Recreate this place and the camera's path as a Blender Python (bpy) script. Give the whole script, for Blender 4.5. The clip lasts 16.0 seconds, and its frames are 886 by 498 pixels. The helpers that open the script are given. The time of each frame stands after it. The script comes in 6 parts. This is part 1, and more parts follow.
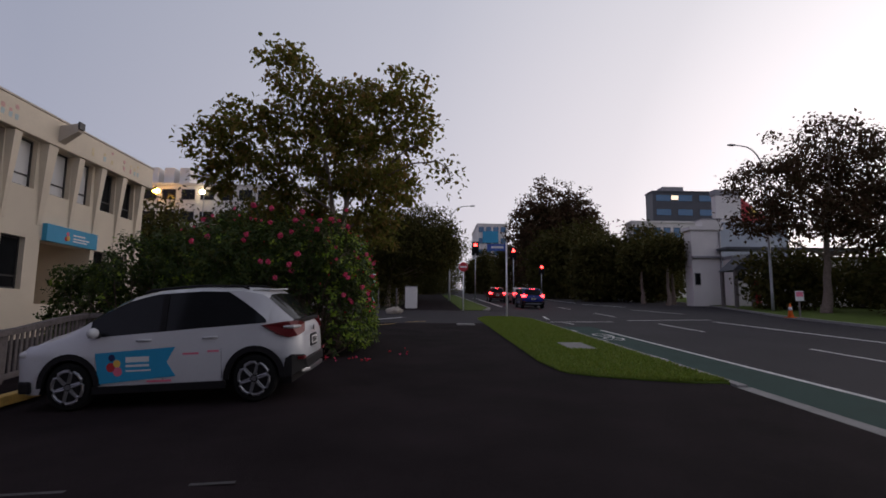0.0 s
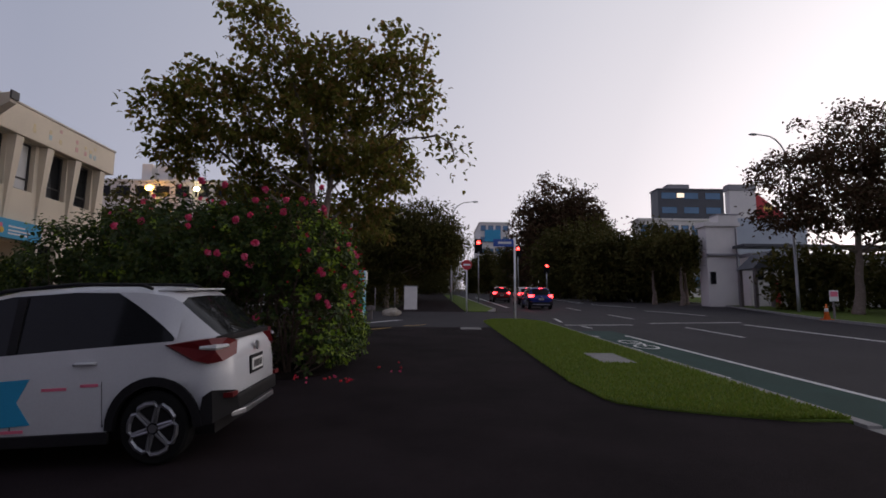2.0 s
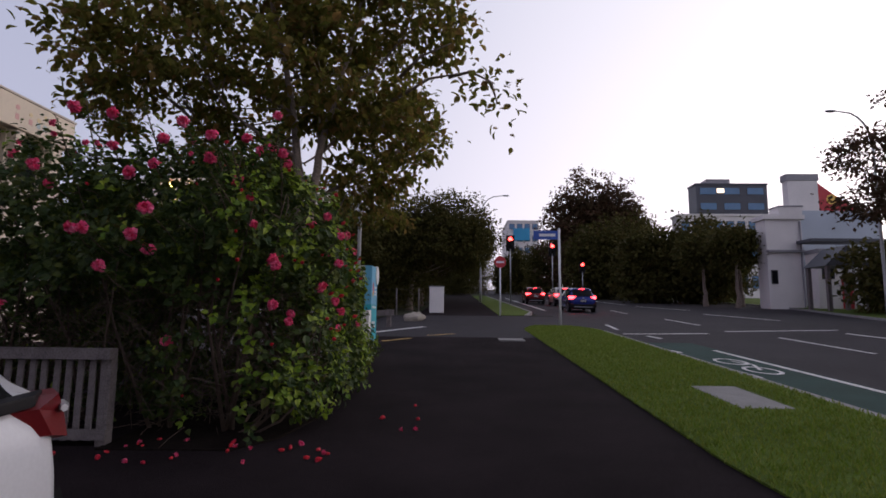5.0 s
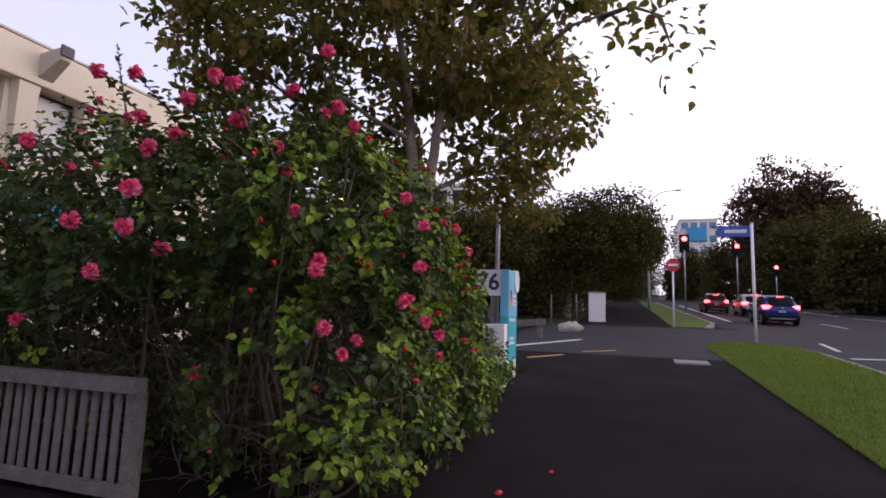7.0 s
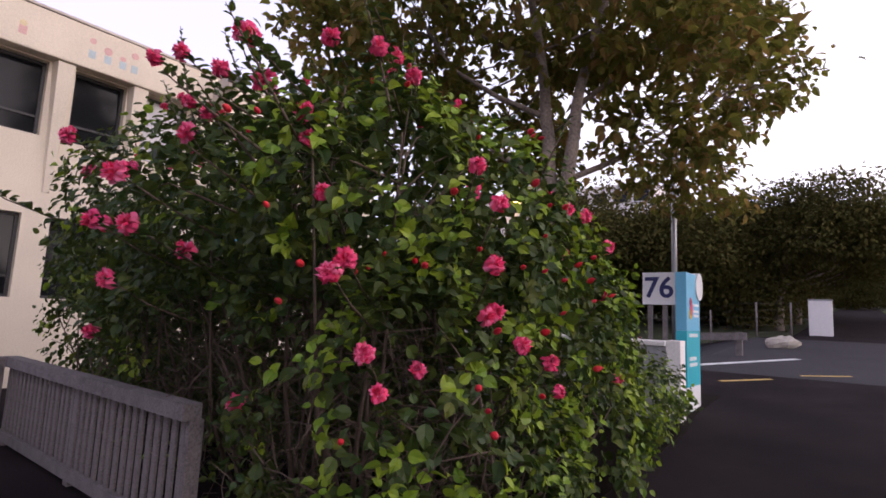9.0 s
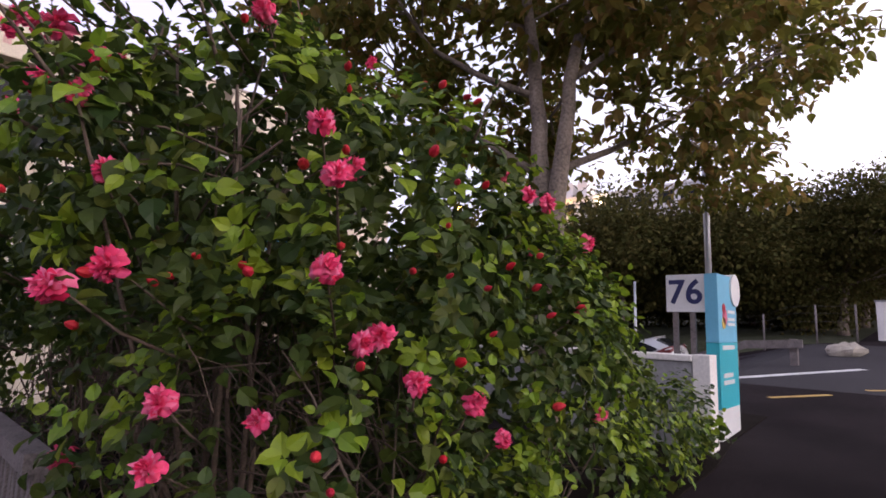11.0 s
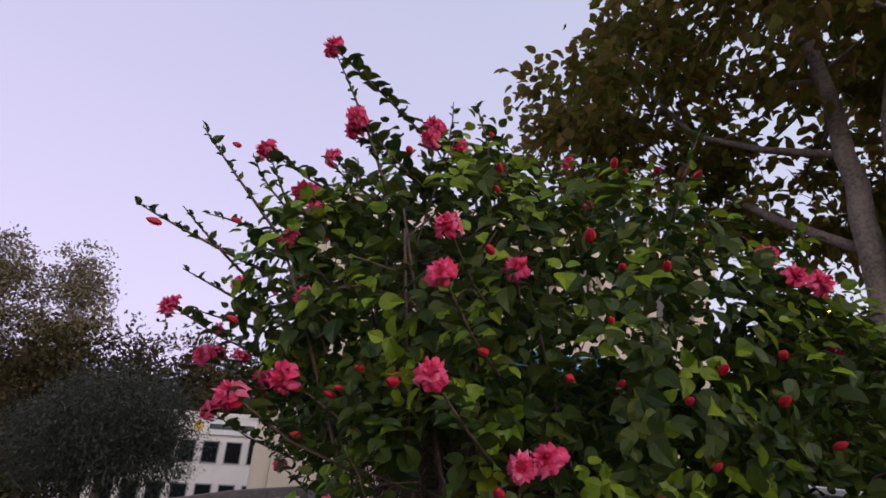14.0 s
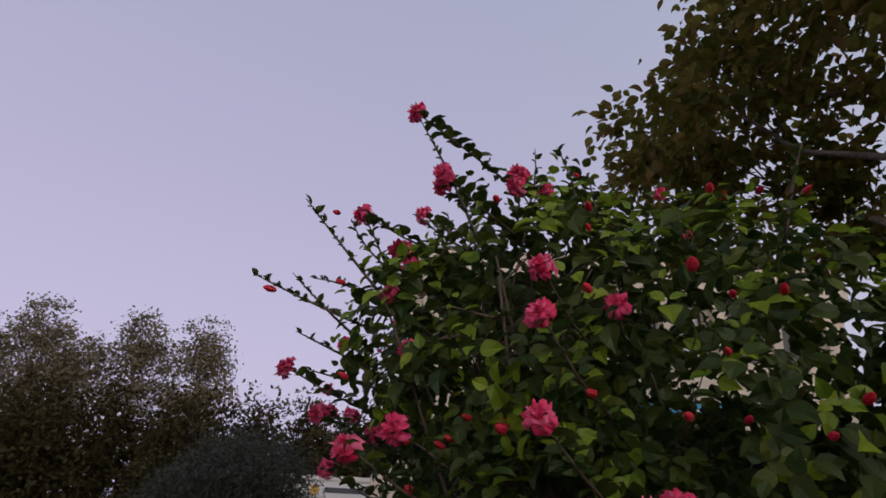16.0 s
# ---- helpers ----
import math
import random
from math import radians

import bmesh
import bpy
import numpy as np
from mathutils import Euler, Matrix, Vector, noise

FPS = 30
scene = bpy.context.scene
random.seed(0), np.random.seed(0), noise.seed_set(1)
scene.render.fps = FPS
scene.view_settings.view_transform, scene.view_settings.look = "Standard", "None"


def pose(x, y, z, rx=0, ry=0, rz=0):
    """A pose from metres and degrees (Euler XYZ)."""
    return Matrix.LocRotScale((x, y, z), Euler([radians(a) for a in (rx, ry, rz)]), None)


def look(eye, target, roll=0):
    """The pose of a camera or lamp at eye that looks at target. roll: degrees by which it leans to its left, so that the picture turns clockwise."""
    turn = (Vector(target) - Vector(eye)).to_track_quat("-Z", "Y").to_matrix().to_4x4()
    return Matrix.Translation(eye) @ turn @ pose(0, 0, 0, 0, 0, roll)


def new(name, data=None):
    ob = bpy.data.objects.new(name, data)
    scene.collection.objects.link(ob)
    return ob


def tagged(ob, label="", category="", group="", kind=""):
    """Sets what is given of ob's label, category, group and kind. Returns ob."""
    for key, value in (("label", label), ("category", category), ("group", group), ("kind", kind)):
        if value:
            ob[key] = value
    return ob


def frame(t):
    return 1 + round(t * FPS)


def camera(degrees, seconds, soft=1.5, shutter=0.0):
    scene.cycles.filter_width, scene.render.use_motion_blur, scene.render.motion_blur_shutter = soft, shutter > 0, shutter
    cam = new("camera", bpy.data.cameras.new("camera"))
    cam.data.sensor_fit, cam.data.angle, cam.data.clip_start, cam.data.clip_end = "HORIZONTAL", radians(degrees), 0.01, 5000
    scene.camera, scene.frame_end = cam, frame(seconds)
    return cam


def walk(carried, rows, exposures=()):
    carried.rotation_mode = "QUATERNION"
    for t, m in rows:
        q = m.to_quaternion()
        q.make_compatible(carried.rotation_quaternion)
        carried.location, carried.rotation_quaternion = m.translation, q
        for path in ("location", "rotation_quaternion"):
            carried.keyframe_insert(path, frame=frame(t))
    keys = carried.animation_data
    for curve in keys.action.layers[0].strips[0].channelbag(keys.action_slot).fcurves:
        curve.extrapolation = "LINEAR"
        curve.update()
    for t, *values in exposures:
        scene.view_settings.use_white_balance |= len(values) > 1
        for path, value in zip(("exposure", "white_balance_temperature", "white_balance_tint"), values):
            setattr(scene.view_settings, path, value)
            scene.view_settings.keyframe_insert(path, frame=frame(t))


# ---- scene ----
cam = camera(79.2, 16.0, soft=1.7)
METRES, EYE, TILT, LEAN, TURN = 11.3, 1.5, 0.0, 0.0, -1.3
ROWS = [
    (0.0, 0.0, 0.0, 0.0, -0.06, 7.19, -0.5),
    (0.5, -0.0016, 0.0565, 0.0002, -0.06, 7.15, -0.48),
    (1.0, -0.0013, 0.1101, 0.0023, -0.05, 7.14, -0.48),
    (1.5, -0.0004, 0.1644, 0.0064, 0.02, 7.12, -0.47),
    (2.0, -0.0026, 0.2204, 0.0113, 0.08, 7.15, -0.46),
    (2.5, -0.0013, 0.2759, 0.0148, 0.19, 7.14, -0.45),
    (3.0, -0.0058, 0.3309, 0.0147, 0.21, 7.13, -0.42),
    (5.5, -0.0197, 0.5982, 0.0344, 5.55, 7.18, -0.7),
    (6.0, -0.0169, 0.6428, 0.0382, 9.64, 7.18, -1.05),
    (6.5, -0.0165, 0.6845, 0.0418, 14.85, 7.2, -1.52),
    (7.0, -0.0155, 0.7219, 0.0462, 19.87, 7.21, -1.9),
    (7.5, -0.0115, 0.7583, 0.0488, 24.99, 7.22, -2.24),
    (8.0, -0.0143, 0.7856, 0.05, 31.21, 7.26, -2.55),
    (10.5, -0.0224, 0.9067, 0.0601, 42.5, 7.28, -1.92),
    (11.0, -0.0208, 0.9291, 0.0615, 43.84, 7.85, -1.75),
    (11.5, -0.0228, 0.9455, 0.0607, 47.22, 11.17, -1.66),
    (12.0, -0.0279, 0.9605, 0.0609, 53.16, 14.02, -2.21),
    (12.5, -0.0262, 0.969, 0.0613, 60.16, 17.16, -3.15),
    (13.0, -0.0198, 0.9766, 0.0621, 68.17, 18.69, -4.21),
    (13.5, -0.0131, 0.9802, 0.0614, 74.55, 18.87, -4.2),
    (14.0, -0.0098, 0.982, 0.0611, 78.44, 19.12, -4.0),
    (14.5, -0.0088, 0.982, 0.0603, 81.67, 20.1, -3.68),
    (15.0, -0.0083, 0.9817, 0.06, 84.48, 21.48, -3.31),
    (15.5, -0.0079, 0.9816, 0.0593, 87.06, 22.87, -2.99),
    (16.0, -0.0073, 0.9813, 0.0583, 89.49, 24.05, -2.8),
]
EXPOSURES = [
    (0.0, -0.3, 6600, 13), (1.5, -0.3, 6600, 13), (3.0, -0.2, 6600, 14), (5.5, 0.3, 6500, 18), (6.0, 0.5, 6500, 19), (7.0, 0.9, 6500, 21), (8.0, 1.2, 6600, 23), (10.5, 1.2, 6700, 22), (11.5, 1.25, 6700, 22),
    (12.5, 1.15, 6700, 21), (13.5, 0.8, 6650, 18), (14.5, 0.42, 6700, 16), (16.0, 0.1, 6700, 15),
]
walk(cam, [(t, pose(0, 0, EYE, TILT, LEAN, TURN) @ pose(METRES * x, METRES * y, METRES * z, 90 + pitch, roll, yaw)) for t, x, y, z, yaw, pitch, roll in ROWS], EXPOSURES)

# ---- sky and light: dusk, the sun just down beyond the road ----
SUN_AZ = radians(62)      # clockwise from +y
SUN_EL = radians(7)
world = bpy.data.worlds.new("dusk")
scene.world = world
world.use_nodes = True
wn = world.node_tree.nodes
wl = world.node_tree.links
wn.clear()
sky = wn.new("ShaderNodeTexSky")
sky.sky_type = "NISHITA"
sky.sun_disc = False
sky.sun_elevation = SUN_EL
sky.sun_rotation = SUN_AZ
sky.air_density, sky.dust_density, sky.ozone_density = 1.0, 2.0, 2.5
dull = wn.new("ShaderNodeHueSaturation")
dull.inputs["Saturation"].default_value = 0.35
dull.inputs["Value"].default_value = 0.035
wl.new(sky.outputs[0], dull.inputs["Color"])
# the afterglow: bright round the sunset, lilac opposite it, dimmer overhead
coord = wn.new("ShaderNodeTexCoord")
toward = wn.new("ShaderNodeVectorMath")
toward.operation = "DOT_PRODUCT"
toward.inputs[1].default_value = (math.sin(SUN_AZ), math.cos(SUN_AZ), 0.0)
half = wn.new("ShaderNodeMath")
half.operation = "MULTIPLY_ADD"
half.inputs[1].default_value = half.inputs[2].default_value = 0.5
around = wn.new("ShaderNodeValToRGB")
height = wn.new("ShaderNodeSeparateXYZ")
upward = wn.new("ShaderNodeValToRGB")


def stops(ramp, values):
    els = ramp.color_ramp.elements
    while len(els) < len(values):
        els.new(0.5)
    for e, (p, c) in zip(els, values):
        e.position, e.color = p, (*c, 1)


stops(around, ((0.0, (0.36, 0.355, 0.52)), (0.42, (0.375, 0.42, 0.525)), (0.70, (0.60, 0.63, 0.71)), (0.86, (0.87, 0.87, 0.90)), (1.0, (1.5, 1.45, 1.42))))
stops(upward, ((0.0, (1.18, 1.08, 1.08)), (0.25, (1.05, 1.0, 1.02)), (0.77, (0.86, 0.88, 0.92)), (0.90, (0.30, 0.31, 0.34)), (1.0, (0.10, 0.11, 0.13))))
mixed = wn.new("ShaderNodeMix")
mixed.data_type, mixed.blend_type = "RGBA", "MULTIPLY"
mixed.inputs[0].default_value = 1.0
both = wn.new("ShaderNodeMix")
both.data_type, both.blend_type = "RGBA", "ADD"
both.inputs[0].default_value = 1.0
wl.new(coord.outputs["Generated"], toward.inputs[0])
wl.new(toward.outputs["Value"], half.inputs[0])
wl.new(half.outputs[0], around.inputs[0])
wl.new(coord.outputs["Generated"], height.inputs[0])
wl.new(height.outputs["Z"], upward.inputs[0])
wl.new(around.outputs[0], mixed.inputs[6])
wl.new(upward.outputs[0], mixed.inputs[7])
wl.new(mixed.outputs[2], both.inputs[6])
wl.new(dull.outputs[0], both.inputs[7])
bg = wn.new("ShaderNodeBackground")
bg.inputs["Strength"].default_value = 1.0
wout = wn.new("ShaderNodeOutputWorld")
wl.new(both.outputs[2], bg.inputs["Color"])
wl.new(bg.outputs[0], wout.inputs[0])
sun_data = bpy.data.lights.new("sun", "SUN")
sun_data.energy, sun_data.angle, sun_data.color = 0.25, radians(20), (1.0, 0.9, 0.85)
sun = new("sun", sun_data)
sun.matrix_world = look((0, 0, 0), (-math.sin(SUN_AZ), -math.cos(SUN_AZ), -math.tan(SUN_EL)))


# ---- materials ----
def mat(name, base, rough=0.6, metal=0.0, var=0.25, scale=3.0, fine=60.0, bump=0.15, spec=0.5, tone=None, emit=None):
    """Two noises, coarse stains and fine grain, vary the base colour and raise a fine relief."""
    m = bpy.data.materials.new(name)
    m.use_nodes = True
    n, l = m.node_tree.nodes, m.node_tree.links
    b = n["Principled BSDF"]
    b.inputs["Roughness"].default_value, b.inputs["Metallic"].default_value = rough, metal
    b.inputs["Specular IOR Level"].default_value = spec
    co = n.new("ShaderNodeTexCoord")
    big, small = n.new("ShaderNodeTexNoise"), n.new("ShaderNodeTexNoise")
    big.inputs["Scale"].default_value, small.inputs["Scale"].default_value = scale, fine
    big.inputs["Detail"].default_value = small.inputs["Detail"].default_value = 4
    add = n.new("ShaderNodeMath")
    add.operation = "MULTIPLY_ADD"
    add.inputs[1].default_value = 0.6
    ramp = n.new("ShaderNodeValToRGB")
    dark = tone or tuple(c * (1 - var) for c in base)
    ramp.color_ramp.elements[0].color, ramp.color_ramp.elements[1].color = (*dark, 1), (*[min(1, c * (1 + var * 0.6)) for c in base], 1)
    ramp.color_ramp.elements[0].position, ramp.color_ramp.elements[1].position = 0.55, 1.05
    for t in (big, small):
        l.new(co.outputs["Object"], t.inputs["Vector"])
    l.new(big.outputs[0], add.inputs[0])
    l.new(small.outputs[0], add.inputs[2])
    l.new(add.outputs[0], ramp.inputs[0])
    l.new(ramp.outputs[0], b.inputs["Base Color"])
    if bump:
        bp = n.new("ShaderNodeBump")
        bp.inputs["Strength"].default_value, bp.inputs["Distance"].default_value = bump, 0.01
        l.new(small.outputs[0], bp.inputs["Height"])
        l.new(bp.outputs[0], b.inputs["Normal"])
    if emit:
        b.inputs["Emission Color"].default_value = (*emit[:3], 1)
        b.inputs["Emission Strength"].default_value = emit[3]
    return m


def leaf_mat(name, ramp_colours, through_light=0.3, rough=0.45, spec=0.35, mottle=0.5):
    """Leaves: each one has its own green, a soft gloss and lets some light through."""
    m = bpy.data.materials.new(name)
    m.use_nodes = True
    n, l = m.node_tree.nodes, m.node_tree.links
    b = n["Principled BSDF"]
    b.inputs["Roughness"].default_value = rough
    b.inputs["Specular IOR Level"].default_value = spec
    geo = n.new("ShaderNodeNewGeometry")
    info = n.new("ShaderNodeObjectInfo")
    add = n.new("ShaderNodeMath")
    add.operation = "ADD"
    wrap = n.new("ShaderNodeMath")
    wrap.operation = "FRACT"
    ramp = n.new("ShaderNodeValToRGB")
    els = ramp.color_ramp.elements
    els[0].color, els[0].position = (*ramp_colours[0], 1), 0.0
    els[1].color, els[1].position = (*ramp_colours[-1], 1), 1.0
    for i, c in enumerate(ramp_colours[1:-1], 1):
        els.new(i / (len(ramp_colours) - 1)).color = (*c, 1)
    co = n.new("ShaderNodeTexCoord")
    nz = n.new("ShaderNodeTexNoise")
    nz.inputs["Scale"].default_value = 35
    mul = n.new("ShaderNodeMix")
    mul.data_type, mul.blend_type = "RGBA", "MULTIPLY"
    mul.inputs[0].default_value = mottle
    tr = n.new("ShaderNodeBsdfTranslucent")
    mix = n.new("ShaderNodeMixShader")
    mix.inputs[0].default_value = through_light
    l.new(geo.outputs["Random Per Island"], add.inputs[0])
    l.new(info.outputs["Random"], add.inputs[1])
    l.new(add.outputs[0], wrap.inputs[0])
    l.new(wrap.outputs[0], ramp.inputs[0])
    l.new(co.outputs["Object"], nz.inputs["Vector"])
    l.new(ramp.outputs[0], mul.inputs[6])
    l.new(nz.outputs[0], mul.inputs[7])
    l.new(mul.outputs[2], b.inputs["Base Color"])
    l.new(mul.outputs[2], tr.inputs["Color"])
    l.new(b.outputs[0], mix.inputs[1])
    l.new(tr.outputs[0], mix.inputs[2])
    l.new(mix.outputs[0], n["Material Output"].inputs[0])
    return m


def glow(name, colour, strength):
    m = bpy.data.materials.new(name)
    m.use_nodes = True
    b = m.node_tree.nodes["Principled BSDF"]
    b.inputs["Base Color"].default_value = (*colour, 1)
    b.inputs["Emission Color"].default_value = (*colour, 1)
    b.inputs["Emission Strength"].default_value = strength
    b.inputs["Roughness"].default_value = 0.3
    return m


ASPHALT = mat("dark_asphalt", (0.0215, 0.0158, 0.0172), 0.95, var=0.6, scale=0.9, fine=110, bump=0.8, spec=0.05)
ROAD = mat("road_asphalt", (0.037, 0.033, 0.037), 0.85, var=0.3, scale=0.5, fine=120, bump=0.4, spec=0.15)
GREEN_LANE = mat("green_surfacing", (0.020, 0.055, 0.045), 0.8, var=0.3, scale=1.5, fine=120, bump=0.4, spec=0.15)
LINE = mat("road_paint", (0.62, 0.62, 0.60), 0.7, var=0.4, scale=4, fine=60)
FAINT_LINE = mat("worn_road_paint", (0.060, 0.055, 0.055), 0.8, var=0.6, scale=6, fine=60)
YELLOW = mat("yellow_paint", (0.60, 0.38, 0.10), 0.7, var=0.4, scale=5, fine=60)
KERB = mat("kerb_concrete", (0.26, 0.25, 0.24), 0.85, var=0.35, scale=2.5, fine=70, bump=0.3)
SLAB = mat("pale_slab", (0.24, 0.23, 0.22), 0.85, var=0.3, scale=4, fine=90, bump=0.3)
SOIL = mat("soil", (0.017, 0.013, 0.011), 0.95, var=0.5, scale=3, fine=50, bump=0.6, spec=0.03)
LAWN = mat("lawn", (0.095, 0.14, 0.024), 0.9, var=0.45, scale=1.2, fine=40, bump=0.5, spec=0.1)
FIELD = mat("far_ground", (0.055, 0.060, 0.035), 0.95, var=0.4, scale=0.2, fine=8, bump=0.2, spec=0.1)
BARK = mat("bark", (0.20, 0.155, 0.125), 0.9, var=0.5, scale=5, fine=40, bump=0.8)
TWIG = mat("twig", (0.095, 0.065, 0.048), 0.85, var=0.4, scale=20, fine=90, bump=0.3)
OLD_WOOD = mat("weathered_wood", (0.17, 0.145, 0.14), 0.85, var=0.45, scale=9, fine=80, bump=0.5)
CREAM = mat("cream_render", (0.72, 0.62, 0.49), 0.85, var=0.14, scale=0.8, fine=60, bump=0.12)
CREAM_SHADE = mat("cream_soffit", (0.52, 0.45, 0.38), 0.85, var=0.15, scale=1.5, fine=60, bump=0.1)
WHITE_WALL = mat("white_wall", (0.76, 0.72, 0.68), 0.8, var=0.15, scale=0.5, fine=30, bump=0.1)
BROWN_WALL = mat("brown_render", (0.10, 0.085, 0.075), 0.9, var=0.3, scale=0.8, fine=30, bump=0.2)
PALE_WALL = mat("pale_blue_grey_wall", (0.42, 0.47, 0.52), 0.8, var=0.15, scale=0.5, fine=30, bump=0.1)
GREY_WALL = mat("grey_wall", (0.30, 0.29, 0.30), 0.8, var=0.2, scale=0.5, fine=30, bump=0.1)
DARK_FRAME = mat("dark_frame", (0.035, 0.032, 0.032), 0.5, var=0.2)
GLASS_DARK = mat("dark_glass", (0.012, 0.013, 0.015), 0.08, var=0.2, bump=0, spec=0.15)
# pale colour stands in for the sky mirrored in the upper panes
SKY_PANE = mat("pale_sky_reflection", (0.55, 0.54, 0.54), 0.35, var=0.1, scale=2, bump=0.05)
BLUE_SIGN = mat("sky_blue_sign", (0.02, 0.30, 0.52), 0.45, var=0.1, scale=2, bump=0.02)
TEAL_SIGN = mat("turquoise_sign", (0.02, 0.42, 0.50), 0.45, var=0.1, scale=2, bump=0.02)
PALE_BLUE = mat("pale_blue_sign", (0.14, 0.46, 0.64), 0.45, var=0.1, scale=2, bump=0.02)
WHITE_PAINT = mat("white_paint", (0.72, 0.71, 0.70), 0.5, var=0.12, scale=3, bump=0.04)
PASTELS = [mat("pastel_pink", (0.68, 0.40, 0.36), 0.8, var=0.2), mat("pastel_yellow", (0.70, 0.57, 0.34), 0.8, var=0.2), mat("pastel_blue", (0.46, 0.54, 0.55), 0.8, var=0.2)]
NAVY = mat("navy_print", (0.02, 0.025, 0.10), 0.5, var=0.1, bump=0)
PINK_PRINT = mat("pink_print", (0.75, 0.16, 0.25), 0.5, var=0.1, bump=0)
YELLOW_PRINT = mat("yellow_print", (0.80, 0.50, 0.10), 0.5, var=0.1, bump=0)
GALV = mat("galvanised_steel", (0.42, 0.43, 0.44), 0.45, metal=0.7, var=0.25, scale=6, fine=80, bump=0.08)
STREET_BLUE = mat("street_name_blue", (0.03, 0.09, 0.38), 0.45, var=0.1, bump=0.02)
RED_SIGN = mat("red_sign", (0.50, 0.03, 0.04), 0.45, var=0.1, bump=0.02)
BLACK = mat("black_plastic", (0.012, 0.011, 0.012), 0.65, var=0.2, bump=0.05, spec=0.2)
RUBBER = mat("tyre_rubber", (0.010, 0.010, 0.010), 0.9, var=0.2, bump=0.2, spec=0.15)
ALLOY = mat("alloy", (0.30, 0.30, 0.32), 0.35, metal=0.8, var=0.1, bump=0.02)
ORANGE = mat("cone_orange", (0.75, 0.16, 0.02), 0.6, var=0.15, bump=0.05)
CAR_WHITE = mat("white_car_paint", (0.56, 0.56, 0.58), 0.22, var=0.04, bump=0, spec=0.6)
CAR_SILVER = mat("silver_car_paint", (0.55, 0.55, 0.54), 0.28, metal=0.4, var=0.05, bump=0)
CAR_BLUE = mat("blue_car_paint", (0.02, 0.035, 0.20), 0.22, metal=0.2, var=0.05, bump=0)
CAR_RED = mat("red_car_paint", (0.22, 0.02, 0.02), 0.25, metal=0.2, var=0.05, bump=0)
LAMP_RED_OFF = mat("tail_lamp_red", (0.13, 0.005, 0.007), 0.42, var=0.1, bump=0)
LAMP_CLEAR = mat("lamp_clear", (0.6, 0.6, 0.6), 0.12, var=0.1, bump=0)
BRAKE = glow("brake_light", (1.0, 0.030, 0.035), 14)
SIGNAL_RED = glow("signal_red", (1.0, 0.030, 0.025), 18)
SODIUM = glow("sodium_lamp", (1.0, 0.50, 0.08), 30)
PALE_LAMP = glow("pale_lamp", (1.0, 0.8, 0.42), 25)
# glow that stands in for a bright reflection on window glass
REFLECTION_GLOW = glow("reflection_glow", (1.0, 0.82, 0.6), 1.5)
BLUE_GLASS = mat("blue_glass", (0.09, 0.20, 0.34), 0.1, var=0.2, scale=0.3, bump=0, spec=0.6)
SLATE = mat("slate_cladding", (0.07, 0.075, 0.09), 0.5, var=0.2, scale=0.3, bump=0.05)
ROCK = mat("pale_rock", (0.42, 0.37, 0.31), 0.9, var=0.35, scale=4, fine=40, bump=0.6)
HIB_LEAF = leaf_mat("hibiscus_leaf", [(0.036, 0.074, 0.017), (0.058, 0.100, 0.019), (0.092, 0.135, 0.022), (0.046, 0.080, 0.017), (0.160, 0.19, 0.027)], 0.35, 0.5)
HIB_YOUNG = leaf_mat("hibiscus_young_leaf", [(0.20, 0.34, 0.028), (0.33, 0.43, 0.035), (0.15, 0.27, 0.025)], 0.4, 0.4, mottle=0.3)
TREE_LEAF = leaf_mat("broad_tree_leaf", [(0.12, 0.13, 0.026), (0.18, 0.18, 0.034), (0.24, 0.225, 0.042), (0.30, 0.18, 0.06), (0.14, 0.15, 0.028)], 0.6, 0.6, spec=0.25, mottle=0.3)
FAR_LEAF = leaf_mat("far_tree_leaf", [(0.070, 0.074, 0.022), (0.105, 0.100, 0.028), (0.145, 0.118, 0.038)], 0.25, 0.7, spec=0.05)
RUST_LEAF = leaf_mat("russet_leaf", [(0.085, 0.048, 0.028), (0.13, 0.07, 0.04), (0.075, 0.06, 0.028), (0.15, 0.10, 0.06)], 0.2, 0.7, spec=0.05)
OLIVE_LEAF = leaf_mat("olive_leaf", [(0.060, 0.070, 0.055), (0.080, 0.090, 0.070), (0.045, 0.055, 0.042)], 0.15, 0.6)
POPLAR_LEAF = leaf_mat("poplar_leaf", [(0.22, 0.19, 0.11), (0.28, 0.24, 0.16), (0.19, 0.17, 0.09)], 0.2, 0.7, spec=0.05)
WOOD_LEAF = leaf_mat("woodland_leaf", [(0.065, 0.055, 0.025), (0.085, 0.065, 0.03), (0.055, 0.06, 0.022)], 0.2, 0.7, spec=0.05)
PETAL = leaf_mat("pink_petal", [(0.92, 0.050, 0.19), (0.95, 0.11, 0.28), (0.82, 0.025, 0.11), (0.96, 0.24, 0.42), (0.90, 0.05, 0.17)], 0.25, 0.5, mottle=0.12)
BUD = leaf_mat("red_bud", [(0.66, 0.015, 0.035), (0.74, 0.04, 0.06), (0.55, 0.015, 0.05)], 0.2, 0.5, mottle=0.15)


